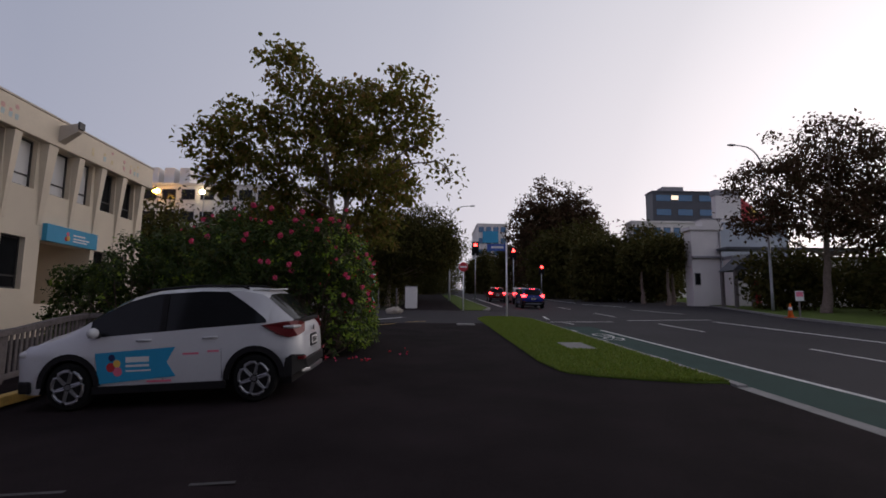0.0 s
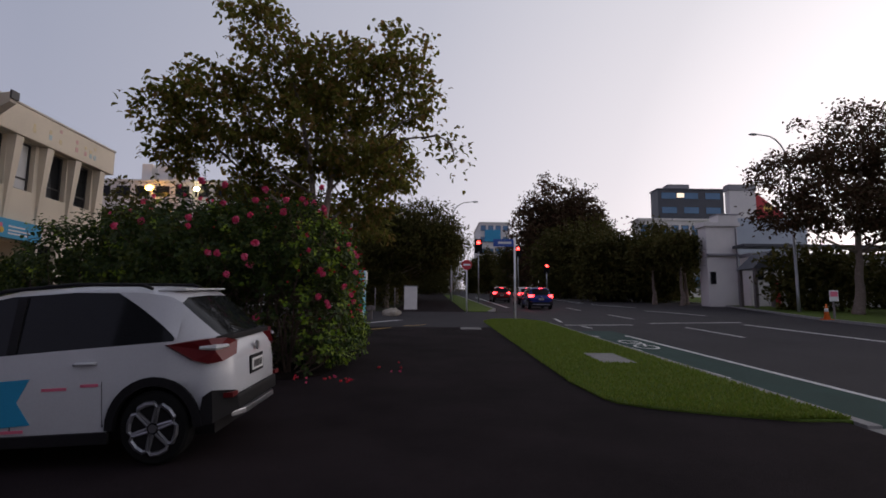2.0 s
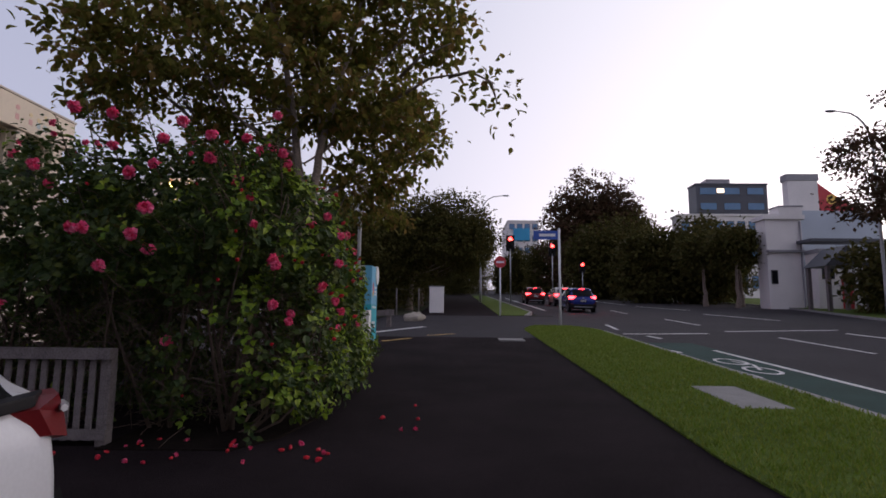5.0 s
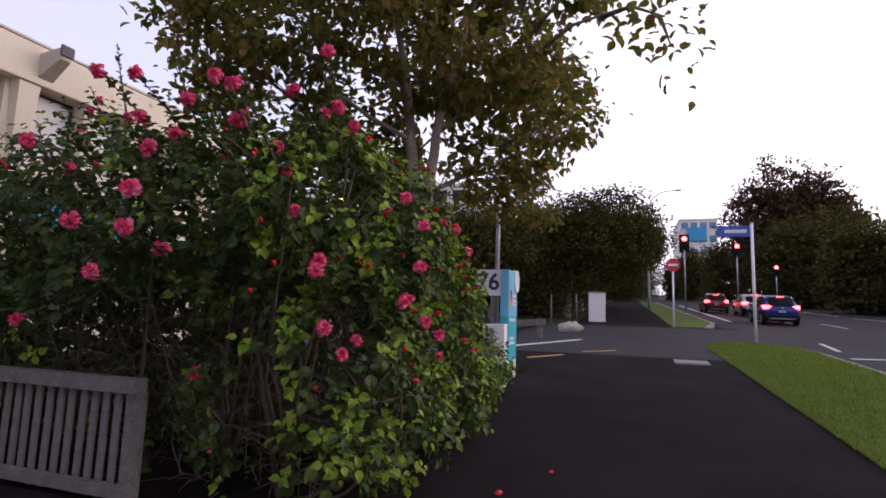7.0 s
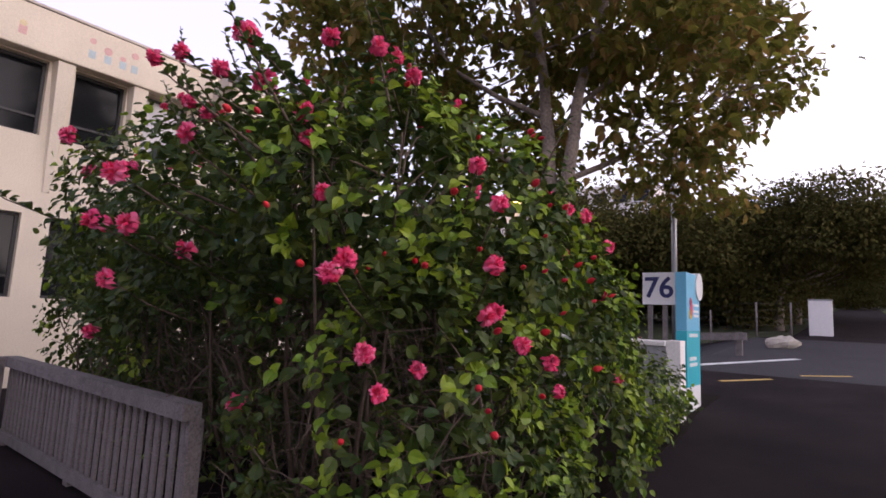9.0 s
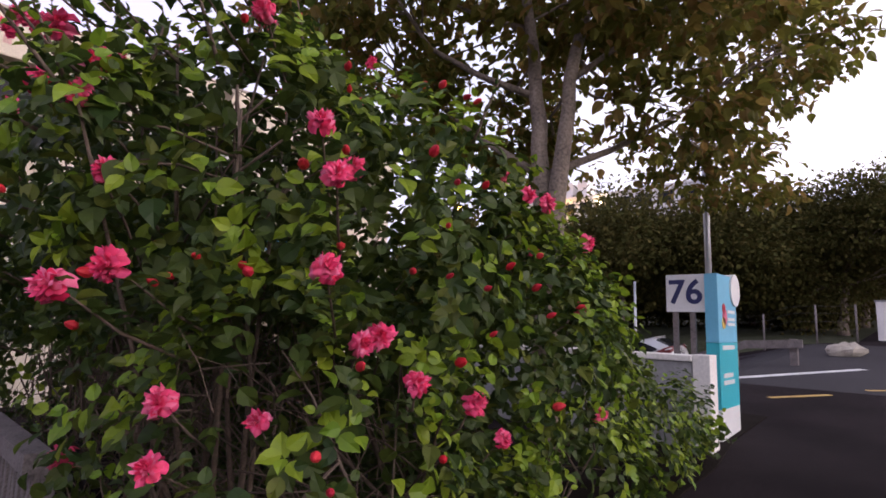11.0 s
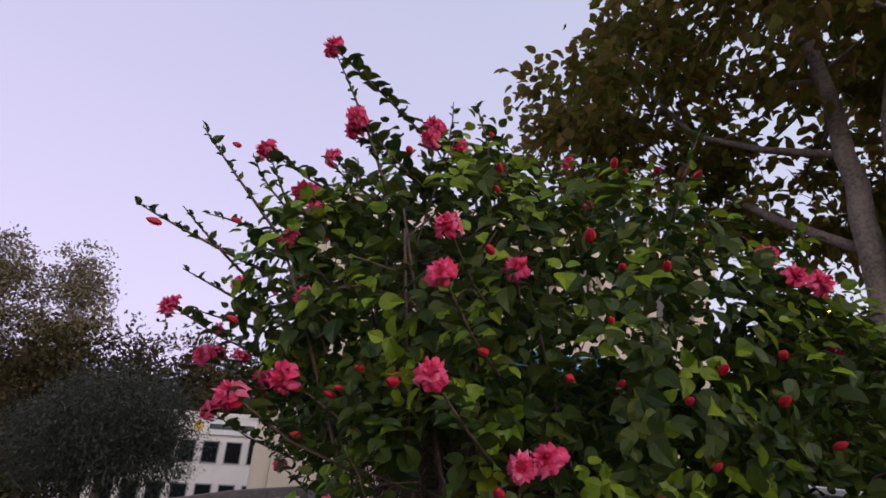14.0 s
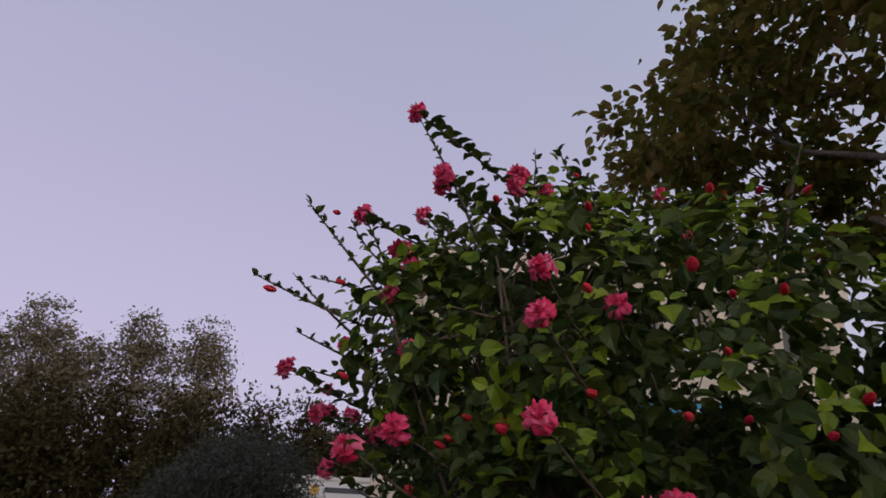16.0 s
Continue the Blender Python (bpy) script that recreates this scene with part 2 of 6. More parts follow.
# ---- geometry helpers ----
class Geo:
    """Vertices and faces gathered for one mesh."""

    def __init__(self):
        self.v, self.f = [], []

    def add(self, vs, fs):
        k = len(self.v)
        self.v += [tuple(p) for p in vs]
        self.f += [tuple(i + k for i in f) for f in fs]
        return self

    def box(self, x0, x1, y0, y1, z0, z1, m=None):
        vs = [Vector(p) for p in ((x0, y0, z0), (x1, y0, z0), (x1, y1, z0), (x0, y1, z0), (x0, y0, z1), (x1, y0, z1), (x1, y1, z1), (x0, y1, z1))]
        if m is not None:
            vs = [m @ p for p in vs]
        return self.add(vs, [(3, 2, 1, 0), (4, 5, 6, 7), (0, 1, 5, 4), (1, 2, 6, 5), (2, 3, 7, 6), (3, 0, 4, 7)])

    def tube(self, pts, radii, n=8, caps=True):
        pts = [Vector(p) for p in pts]
        rings, u = [], None
        for i, p in enumerate(pts):
            d = (pts[min(i + 1, len(pts) - 1)] - pts[max(i - 1, 0)]).normalized()
            if u is None:
                u = d.orthogonal().normalized()
            u = (u - d * u.dot(d)).normalized()
            w = d.cross(u)
            rings.append([p + radii[i] * (u * math.cos(a) + w * math.sin(a)) for a in (2 * math.pi * j / n for j in range(n))])
        fs = [(i * n + j, i * n + (j + 1) % n, (i + 1) * n + (j + 1) % n, (i + 1) * n + j) for i in range(len(pts) - 1) for j in range(n)]
        if caps:
            fs += [tuple(range(n))[::-1], tuple(range((len(pts) - 1) * n, len(pts) * n))]
        return self.add([p for r in rings for p in r], fs)

    def prism(self, outline, z0, z1, m=None):
        """An upright prism over an outline of (x, y)."""
        n = len(outline)
        vs = [Vector((x, y, z0)) for x, y in outline] + [Vector((x, y, z1)) for x, y in outline]
        if m is not None:
            vs = [m @ p for p in vs]
        return self.add(vs, [tuple(range(n))[::-1], tuple(range(n, 2 * n))] + [(i, (i + 1) % n, n + (i + 1) % n, n + i) for i in range(n)])

    def disc(self, c, axis, r, depth, n=20):
        a = Vector(axis).normalized() * depth
        return self.tube([Vector(c), Vector(c) + a], [r, r], n)

    def ball(self, c, r, n=10, squash=(1, 1, 1)):
        vs = [(c[0], c[1], c[2] - r * squash[2])]
        m = n // 2
        for i in range(1, m):
            t = math.pi * i / m - math.pi / 2
            vs += [(c[0] + r * squash[0] * math.cos(t) * math.cos(2 * math.pi * j / n), c[1] + r * squash[1] * math.cos(t) * math.sin(2 * math.pi * j / n), c[2] + r * squash[2] * math.sin(t)) for j in range(n)]
        vs.append((c[0], c[1], c[2] + r * squash[2]))
        e = len(vs) - 1
        fs = [(0, 1 + (j + 1) % n, 1 + j) for j in range(n)] + [(e, e - n + j, e - n + (j + 1) % n) for j in range(n)]
        fs += [(1 + i * n + j, 1 + i * n + (j + 1) % n, 1 + (i + 1) * n + (j + 1) % n, 1 + (i + 1) * n + j) for i in range(m - 2) for j in range(n)]
        return self.add(vs, fs)


def made(name, geo, material, smooth=False, bevel=0.0):
    me = bpy.data.meshes.new(name)
    me.from_pydata(geo.v, [], geo.f)
    me.materials.append(material)
    if bevel:
        bm = bmesh.new()
        bm.from_mesh(me)
        sharp = [e for e in bm.edges if len(e.link_faces) == 2 and e.calc_face_angle(0) > 0.6]
        bmesh.ops.bevel(bm, geom=sharp, offset=bevel, segments=2, profile=0.6, affect="EDGES", clamp_overlap=True)
        bm.to_mesh(me)
        bm.free()
    if smooth:
        me.polygons.foreach_set("use_smooth", [True] * len(me.polygons))
    return me


def part(name, geo, material, parent, label="", smooth=False, bevel=0.0, kind="", at=None):
    ob = new(name, made(name, geo, material, smooth, bevel))
    ob.parent = parent
    if at is not None:
        ob.matrix_basis = at
    return tagged(ob, label=label, kind=kind)


def thing(name, m, label, category, group="", kind=""):
    ob = new(name)
    ob.empty_display_size = 0.1
    ob.matrix_basis = m
    return tagged(ob, label, category, group, kind)


def structure(name, geo, material, label, smooth=False, bevel=0.0):
    return tagged(new(name, made(name, geo, material, smooth, bevel)), label, name.split("_")[0], kind="structure")


def step(a, b, v):
    t = min(1.0, max(0.0, (v - a) / (b - a)))
    return t * t * (3 - 2 * t)


SLOPE = 0.056


def ground_z(x, y):
    """The hill climbs along the street; the car park dips to its fence, and the land falls away far to the side."""
    z = SLOPE * max(-40.0, min(y, 260.0))
    z -= 0.055 * min(3.6, max(0.0, -2.0 - x)) * (1 - step(8.6, 11.0, y))
    z -= 0.33 * min(7.0, max(0.0, -3.4 - x)) * step(20.0, 23.5, y) * (1 - step(32.0, 37.0, y))
    z -= 0.13 * max(0.0, -13.0 - x) * (1 - step(14.0, 34.0, y))
    return z


def sheet(name, xs, ys, material, label, lift=0.0, edge=None, thick=0.0):
    """A sheet of ground over a grid, following the hill; edge(y) may give its two sides."""
    geo = Geo()
    for y in ys:
        a, b = edge(y) if edge else (xs[0], xs[-1])
        for x in xs:
            px = a + (b - a) * (x - xs[0]) / (xs[-1] - xs[0])
            geo.v.append((px, y, ground_z(px, y) + lift))
    n = len(xs)
    geo.f = [(j * n + i, j * n + i + 1, (j + 1) * n + i + 1, (j + 1) * n + i) for j in range(len(ys) - 1) for i in range(n - 1)]
    if thick:
        k = len(geo.v)
        geo.v += [(x, y, z - thick) for x, y, z in geo.v]
        rim = [i for i in range(n)] + [j * n + n - 1 for j in range(1, len(ys))] + [(len(ys) - 1) * n + i for i in range(n - 2, -1, -1)] + [j * n for j in range(len(ys) - 2, 0, -1)]
        geo.f += [(rim[i], rim[i - 1], rim[i - 1] + k, rim[i] + k) for i in range(len(rim))]
    return structure(name, geo, material, label, smooth=False)


def span(a, b, s):
    n = max(1, int(round((b - a) / s)))
    return [a + (b - a) * i / n for i in range(n + 1)]


def leaves(name, pos, along, face, size, width=0.55, fold=0.12, far=False):
    """A mesh of many separate leaves. pos, along, face: n x 3; size: n. far: two triangles a leaf, else six."""
    along = along / np.maximum(np.linalg.norm(along, axis=1, keepdims=True), 1e-6)
    side = np.cross(along, face)
    side /= np.maximum(np.linalg.norm(side, axis=1, keepdims=True), 1e-6)
    up = np.cross(side, along)
    s = size[:, None]
    if far:
        vs = np.stack([pos, pos + s * (0.45 * along + width * 0.5 * side), pos + s * along, pos + s * (0.45 * along - width * 0.5 * side)], 1)
        fs = np.array([[0, 1, 2], [0, 2, 3]])
    else:
        out = ((0.10, 0.30, 0.5), (0.30, 0.50, 1.0), (0.52, 0.46, 1.0), (0.76, 0.27, 0.7))
        vs = [pos]
        vs += [pos + s * (a * along + width * b * side + fold * c * up) for a, b, c in out]
        vs += [pos + s * (1.0 * along - 0.14 * up)]
        vs += [pos + s * (a * along - width * b * side + fold * c * up) for a, b, c in out[::-1]]
        vs += [pos + s * (0.45 * along)]
        vs = np.stack(vs, 1)
        fs = np.array([[q, (q + 1) % 10, 10] for q in range(10)])
    n, k = len(pos), vs.shape[1]
    faces = (fs[None] + (np.arange(n) * k)[:, None, None]).reshape(-1, 3)
    me = bpy.data.meshes.new(name)
    me.from_pydata(vs.reshape(-1, 3).tolist(), [], faces.tolist())
    return me


def leaf_part(name, me, material, parent, label=""):
    me.materials.append(material)
    ob = new(name, me)
    ob.parent = parent
    return tagged(ob, label=label, kind="stuff")


def unit(n, rng):
    v = rng.normal(size=(n, 3))
    return v / np.linalg.norm(v, axis=1, keepdims=True)


def tree(name, base, lobes, trunk_r, leaf, material, label, count, size, category="tree", seed=1, fork=0.35, clump=0.35, per=22, far=True, limbs=True, bark=None, width=0.6, shell=0.45, stems=None, sprigs=()):
    """A tree: a tapered trunk, a limb to each lobe with side branches, and a crown of leaves in loose clumps.
    lobes: (x, y, z, rx, ry, rz) from the tree's foot."""
    rng = np.random.default_rng(seed)
    rnd = random.Random(seed)
    root = thing(name, pose(*base), label, category)
    top = max(l[2] for l in lobes)
    cx, cy = sum(l[0] for l in lobes) / len(lobes), sum(l[1] for l in lobes) / len(lobes)
    if stems is None:
        stems = [[(0, 0, -0.25), (0.02 * top, 0, top * 0.15), (cx * 0.3, cy * 0.3, top * fork), (cx * 0.7, cy * 0.7, top * 0.75), (cx, cy, top)]]
    nodes = []
    for k, st in enumerate(stems):
        st = [Vector(p) for p in st]
        r0 = trunk_r * (1.0 if k == 0 else 0.72)
        rad = [r0 * (1.25 if i == 0 else 1.0 - 0.8 * i / (len(st) - 1)) for i in range(len(st))]
        trunk = Geo()
        fine_p, fine_r = [], []
        for i in range(len(st) - 1):
            for q in range(4):
                t = q / 4
                fine_p.append(st[i].lerp(st[i + 1], t) + Vector((rnd.uniform(-1, 1), rnd.uniform(-1, 1), 0)) * r0 * 0.18)
                fine_r.append(rad[i] + (rad[i + 1] - rad[i]) * t)
        fine_p.append(st[-1])
        fine_r.append(rad[-1])
        trunk.tube(fine_p, fine_r, 10)
        part("trunk", trunk, bark or BARK, root, smooth=True)
        nodes += [(p, r) for p, r in zip(fine_p, fine_r) if p.z > top * fork * 0.9]
    for l in lobes:
        c = Vector(l[:3])
        droop = c.z < top * 0.62 and far is False
        start, r0 = min(nodes, key=lambda a: abs(a[0].z - c.z - 0.25)) if droop else min(nodes, key=lambda a: abs((c.z - a[0].z) - 0.7 * math.hypot(c.x - a[0].x, c.y - a[0].y) - 0.3) + 0.4 * math.hypot(c.x - a[0].x, c.y - a[0].y))
        r0 = min(r0, trunk_r * 0.6) * (0.32 if droop else 0.55)
        mid = start.lerp(c, 0.5) + Vector((rnd.uniform(-0.3, 0.3), rnd.uniform(-0.3, 0.3), rnd.uniform(-0.3, 0.15))) * (c - start).length * 0.4
        g = Geo()
        g.tube([start, start.lerp(mid, 0.5) + Vector((0, 0, -0.05)), mid, mid.lerp(c, 0.6) + Vector((0, 0, 0.05)), c], [r0, r0 * 0.8, r0 * 0.62, r0 * 0.45, r0 * 0.25], 7)
        for _ in range(10 if limbs else 4):
            a = mid.lerp(c, rnd.random())
            v = Vector(unit(1, rng)[0])
            b = c + Vector((v.x * l[3], v.y * l[4], v.z * l[5])) * rnd.uniform(0.6, 0.95)
            m1 = a.lerp(b, 0.5) + Vector((rnd.uniform(-0.1, 0.1), rnd.uniform(-0.1, 0.1), 0.1)) * (b - a).length
            g.tube([a, m1, b], [r0 * 0.3, r0 * 0.2, r0 * 0.06], 5)
        part("limb", g, bark or BARK, root, smooth=True)
    vol = [l[3] * l[4] + l[4] * l[5] + l[3] * l[5] for l in lobes]
    ps, outs = [], []
    for l, v in zip(lobes, vol):
        n = int(count / per * v / sum(vol))
        d = unit(n, rng)
        r = shell + (1.04 - shell) * rng.random((n, 1)) ** 0.6
        r *= 1 + 0.16 * np.sin(d[:, :1] * 7 + seed) * np.sin(d[:, 1:2] * 6 + 1.3) + 0.1 * rng.normal(size=(n, 1))
        c = np.array(l[:3]) + d * r * np.array(l[3:6])
        ps.append(np.repeat(c, per, 0) + rng.normal(size=(n * per, 3)) * clump * np.array([1, 1, 0.6]))
        outs.append(np.repeat(d, per, 0))
    for a, b, m in sprigs:
        g = Geo()
        a, b = Vector(a), Vector(b)
        g.tube([a, a.lerp(b, 0.5) + Vector((0, 0, 0.15)), b], [0.035, 0.025, 0.01], 5)
        part("branch", g, bark or BARK, root, smooth=True)
        ps.append(np.array(b) + rng.normal(size=(m, 3)) * np.array([0.22, 0.2, 0.26]))
        outs.append(unit(m, rng))
    p, o = np.concatenate(ps), np.concatenate(outs)
    n = len(p)
    along = o * 0.5 + unit(n, rng) * 0.8 + np.array([0, 0, -0.35])
    face = unit(n, rng) * 0.7 + np.array([0, 0, 1.0])
    leaf_part("crown", leaves("crown", p, along, face, size * rng.uniform(0.6, 1.3, n), width, 0.1, far), material, root)
    return root


# ---- ground, road and paths ----
def far_kerb(y):
    pts = ((-40, 18.4), (20, 18.4), (30, 20.0), (39, 22.8), (52, 26.6), (70, 28.0), (260, 31.0))
    for (a, p), (b, q) in zip(pts, pts[1:]):
        if y <= b:
            return p + (q - p) * (y - a) / (b - a)
    return pts[-1][1]


def wide(lo, hi, fine_lo, fine_hi, s, big):
    return span(lo, fine_lo, big) + span(fine_lo, fine_hi, s)[1:] + span(fine_hi, hi, big)[1:]


sheet("ground", wide(-1500, 1500, -60, 60, 3.0, 240), wide(-1500, 1500, -40, 260, 4.0, 310), FIELD, "dark sloping ground reaching to the far horizon", lift=-0.16)
sheet("pavement_1", [-22, -14, -12, -10.5, -9, -8, -7, -6, -5.6, -5, -4, -3, -2, -1, 0, 1, 2, 3, 4, 4.7], span(-14, 34, 0.8), ASPHALT, "dark wide asphalt footpath and car park entrance", thick=0.2)
sheet("pavement_2", [-2.2, -1, 0, 1, 2.0], span(34, 150, 4), ASPHALT, "dark asphalt footpath running on uphill", lift=0.0, thick=0.2)
sheet("road", [4.7, 6.5, 9, 12, 15, 17], span(-40, 260, 3), ROAD, "wide dark asphalt road with painted lanes", lift=-0.10, edge=lambda y: (4.95 if y < 26 else (2.4 if y < 33.5 else 4.3), far_kerb(y)))
sheet("road_2", [-60, -30, -12, -10.4, -9, -8, -7, -6, -5, -4, -3.4, -2.3, 2.4, 5.0], span(22.0, 33.4, 0.8), ROAD, "dark side street joining the main road", lift=0.004, edge=lambda y: (-60, 5.2))
sheet("verge_3", [17.4, 19, 22, 26, 40], span(-40, 260, 4), LAWN, "dark grass verge across the road", lift=0.02, edge=lambda y: (far_kerb(y) + 0.15, far_kerb(y) + 40), thick=0.2)
sheet("road_green_lane", [5.0, 5.8, 6.6], span(-40, 22, 1), GREEN_LANE, "green surfaced bicycle lane beside the kerb", lift=-0.094)


def verge_edge(y):
    right, left = 4.78, 2.2
    if y < 11.0:
        left = 2.2 + 0.14 * (11.0 - y) / 1.3
    if y < 9.7:
        left = 2.34 + 2.0 * ((9.7 - y) / 1.15) ** 1.8
    if y > 24.5:
        k = (y - 24.5) / 2.3
        left = 2.2 + 0.7 * k ** 2
        right = 4.78 - 0.75 * k ** 2
    return left, right


sheet("verge_1", [0, 0.25, 0.5, 0.75, 1], span(8.6, 26.8, 0.3), LAWN, "mown green grass verge beside the footpath", lift=0.02, edge=verge_edge, thick=0.2)
sheet("verge_2", [0, 0.5, 1], span(34.1, 90, 2), LAWN, "narrow grass verge past the side street", lift=0.02, edge=lambda y: (2.0, 3.3 + 0.8 * step(34, 38, y)), thick=0.2)
sheet("kerb_1", [0, 0.5, 1], span(8.4, 26.6, 0.7), KERB, "worn pale concrete kerb along the verge", lift=0.015, edge=lambda y: (verge_edge(y)[1], verge_edge(y)[1] + 0.16), thick=0.2)
sheet("kerb_2", [0, 0.5, 1], span(-40, 8.4, 0.7), KERB, "low concrete channel across the vehicle crossing", lift=-0.02, edge=lambda y: (4.68, 5.0), thick=0.15)
sheet("kerb_3", [0, 1], span(-40, 150, 3), KERB, "concrete kerb across the road", lift=0.03, edge=lambda y: (far_kerb(y), far_kerb(y) + 0.16), thick=0.2)
sheet("kerb_4", [0, 1], span(34.0, 90, 2), KERB, "concrete kerb past the side street", lift=0.03, edge=lambda y: (3.3 + 0.8 * step(34, 38, y), 3.46 + 0.8 * step(34, 38, y)), thick=0.2)


def stripe(name, a, b, w, material, label, lift=-0.094):
    a, b = Vector((*a, 0)), Vector((*b, 0))
    d = (b - a).normalized()
    s = Vector((-d.y, d.x, 0)) * w / 2
    n = max(1, int((b - a).length / 2))
    g = Geo()
    for i in range(n + 1):
        p = a.lerp(b, i / n)
        for q in (p - s, p + s):
            g.v.append((q.x, q.y, ground_z(q.x, q.y) + lift))
    g.f = [(2 * i, 2 * i + 1, 2 * i + 3, 2 * i + 2) for i in range(n)]
    return structure(name, g, material, label)


stripe("marking", (6.9, -30), (6.42, 20.2), 0.13, LINE, "white edge line of the bicycle lane", -0.088)
for i in range(14):
    y0 = 19.9 + (i - 6) * 9.6
    stripe("marking", (10.2, y0), (10.3, y0 + 4.2), 0.12, LINE, "white dashed lane line on the asphalt")
for x0, y0, x1, y1 in ((14.6, -30, 13.8, 26.0), (15.9, 33.5, 14.8, 39.5), (16.2, 44.7, 14.8, 52), (14.9, 55, 15.4, 74), (5.7, 42.5, 6.2, 78)):
    stripe("marking", (x0, y0), (x1, y1), 0.2, LINE, "solid white line along the road")
for x0, y0, x1, y1 in ((5.1, 24.7, 8.6, 25.3), (9.7, 26.3, 14.5, 27.5)):
    stripe("marking", (x0, y0), (x1, y1), 0.2, LINE, "white stop line across the lane", -0.090)
for x0, y0, x1, y1 in ((6.1, 24.1, 6.2, 23.2), (5.15, 20.4, 5.35, 19.6), (4.8, 28.4, 4.75, 26.9), (6.15, 29.2, 5.85, 26.6), (5.2, 17.2, 5.25, 16.0), (5.2, 13.2, 5.25, 12.0)):
    stripe("marking", (x0, y0), (x1, y1), 0.14, LINE, "short white dash in the bicycle lane", -0.084)
# the painted bicycle in the lane: two wheels, frame and bars
for y0 in (16.9, 18.1):
    ring = Geo()
    for k in range(25):
        a_ = 2 * math.pi * k / 24
        for rr in (0.24, 0.31):
            px_, py_ = 5.78 + rr * math.cos(a_), y0 + rr * 1.6 * math.sin(a_)
            ring.v.append((px_, py_, ground_z(px_, py_) - 0.084))
    ring.f = [(2 * i_, 2 * i_ + 1, 2 * i_ + 3, 2 * i_ + 2) for i_ in range(24)]
    structure("marking", ring, LINE, "white painted bicycle symbol in the lane")
stripe("marking", (5.75, 16.9), (6.0, 17.6), 0.07, LINE, "white painted bicycle symbol in the lane", -0.080)
stripe("marking", (6.0, 17.6), (5.8, 18.1), 0.07, LINE, "white painted bicycle symbol in the lane", -0.079)
stripe("marking", (-3.3, 22.3), (-1.3, 25.8), 0.22, LINE, "white kerb line of the side street", 0.012)
stripe("marking", (-2.1, 20.6), (-1.4, 21.5), 0.12, YELLOW, "yellow broken line at the corner", 0.012)
stripe("marking", (-1.0, 22.4), (-0.2, 23.0), 0.12, YELLOW, "yellow broken line at the corner", 0.012)
stripe("marking", (-6.0, 4.05), (-1.45, 4.25), 0.05, FAINT_LINE, "faint worn white parking line", 0.014)
for x0, x1, y0, y1, label in ((1.05, 1.75, 21.0, 21.6, "pale concrete slab set in the footpath"), (3.4, 4.05, 13.05, 14.5, "square concrete utility cover set in the grass")):
    g = Geo()
    g.add([(x, y, ground_z(x, y) + dz) for dz in (-0.05, 0.03) for x, y in ((x0, y0), (x1, y0), (x1, y1), (x0, y1))], [(4, 5, 6, 7), (0, 1, 5, 4), (1, 2, 6, 5), (2, 3, 7, 6), (3, 0, 4, 7)])
    tagged(new("access_cover", made("access_cover", g, SLAB, bevel=0.01)), label, "cover")

# grass blades on the verge
rng = np.random.default_rng(5)
n = 60000
gy = 8.65 + 18.0 * rng.random(n) ** 1.2
gu = rng.random(n)
ge = np.array([verge_edge(y) for y in gy])
gx = ge[:, 0] - 0.03 + gu * (ge[:, 1] - ge[:, 0] + 0.03)
gz = np.array([ground_z(x, y) for x, y in zip(gx, gy)]) + 0.015
keep = ~((gx > 3.36) & (gx < 4.09) & (gy > 13.0) & (gy < 14.54))
gp = np.stack([gx, gy, gz], 1)[keep]
n = len(gp)
GRASS = leaf_mat("grass_blade", [(0.16, 0.25, 0.022), (0.20, 0.30, 0.028), (0.28, 0.32, 0.05), (0.16, 0.23, 0.024)], 0.3, 0.6)
gd = rng.normal(size=(n, 3)) * np.array([0.5, 0.5, 0.1]) + np.array([0, 0, 1.0])
me = leaves("grass", gp, gd, unit(n, rng), 0.055 * rng.uniform(0.5, 1.4, n), 0.22, 0.0, True)
me.materials.append(GRASS)
tagged(new("grass", me), "short green mown grass blades on the verge", "grass", kind="stuff")


# ---- unseen wall added behind the start to cut light on car and bush ----
structure("wall_south", Geo().box(-12.5, 3.0, -9.4, -8.4, -1.6, 15.0), BROWN_WALL, "unseen dark brown wall added to block light from the south")

# ---- the cream two-storey building ----
def facade_window(parent, y0, y1, z0, z1, x, reflects=0.0):
    """A dark-framed window set back in the wall x, with a fixed light over an opening one."""
    w = Geo()
    f = 0.05
    for a, b, c, d in ((y0, y0 + f, z0, z1), (y1 - f, y1, z0, z1), (y0 + f, y1 - f, z0, z0 + f), (y0 + f, y1 - f, z1 - f, z1), (y0 + f, y1 - f, z0 + 0.32, z0 + 0.36)):
        w.box(x - 0.06, x, a, b, c, d)
    win = part("window", w, DARK_FRAME, parent)
    # a pale pane has the sky's reflection put into its colour
    for a, b in ((z0 + f, z0 + 0.32), (z0 + 0.36, z1 - f)):
        part("pane", Geo().box(x - 0.045, x - 0.03, y0 + f, y1 - f, a, b), SKY_PANE if reflects else GLASS_DARK, win)
    return win


bx = -10.8
building = thing("office_building", pose(0, 0, 0), "cream rendered two-storey office building with dark windows", "building")
wall = Geo()
UP = [(11.25, 12.08), (12.48, 13.32), (13.66, 14.48), (15.08, 15.88), (16.17, 16.88), (17.40, 18.14), (18.5, 19.3)]
LOW = [(11.2, 12.0), (12.4, 13.2), (13.55, 14.37), (17.3, 17.98), (18.4, 19.2)]
zb, zs0, zs1, zr = 0.2, 4.84, 6.14, 6.9
wall.box(bx - 9, bx - 0.45, 10.4, 14.9, zb, zr - 0.05)
wall.box(bx - 9, bx - 0.45, 17.1, 19.95, zb, zr - 0.05)
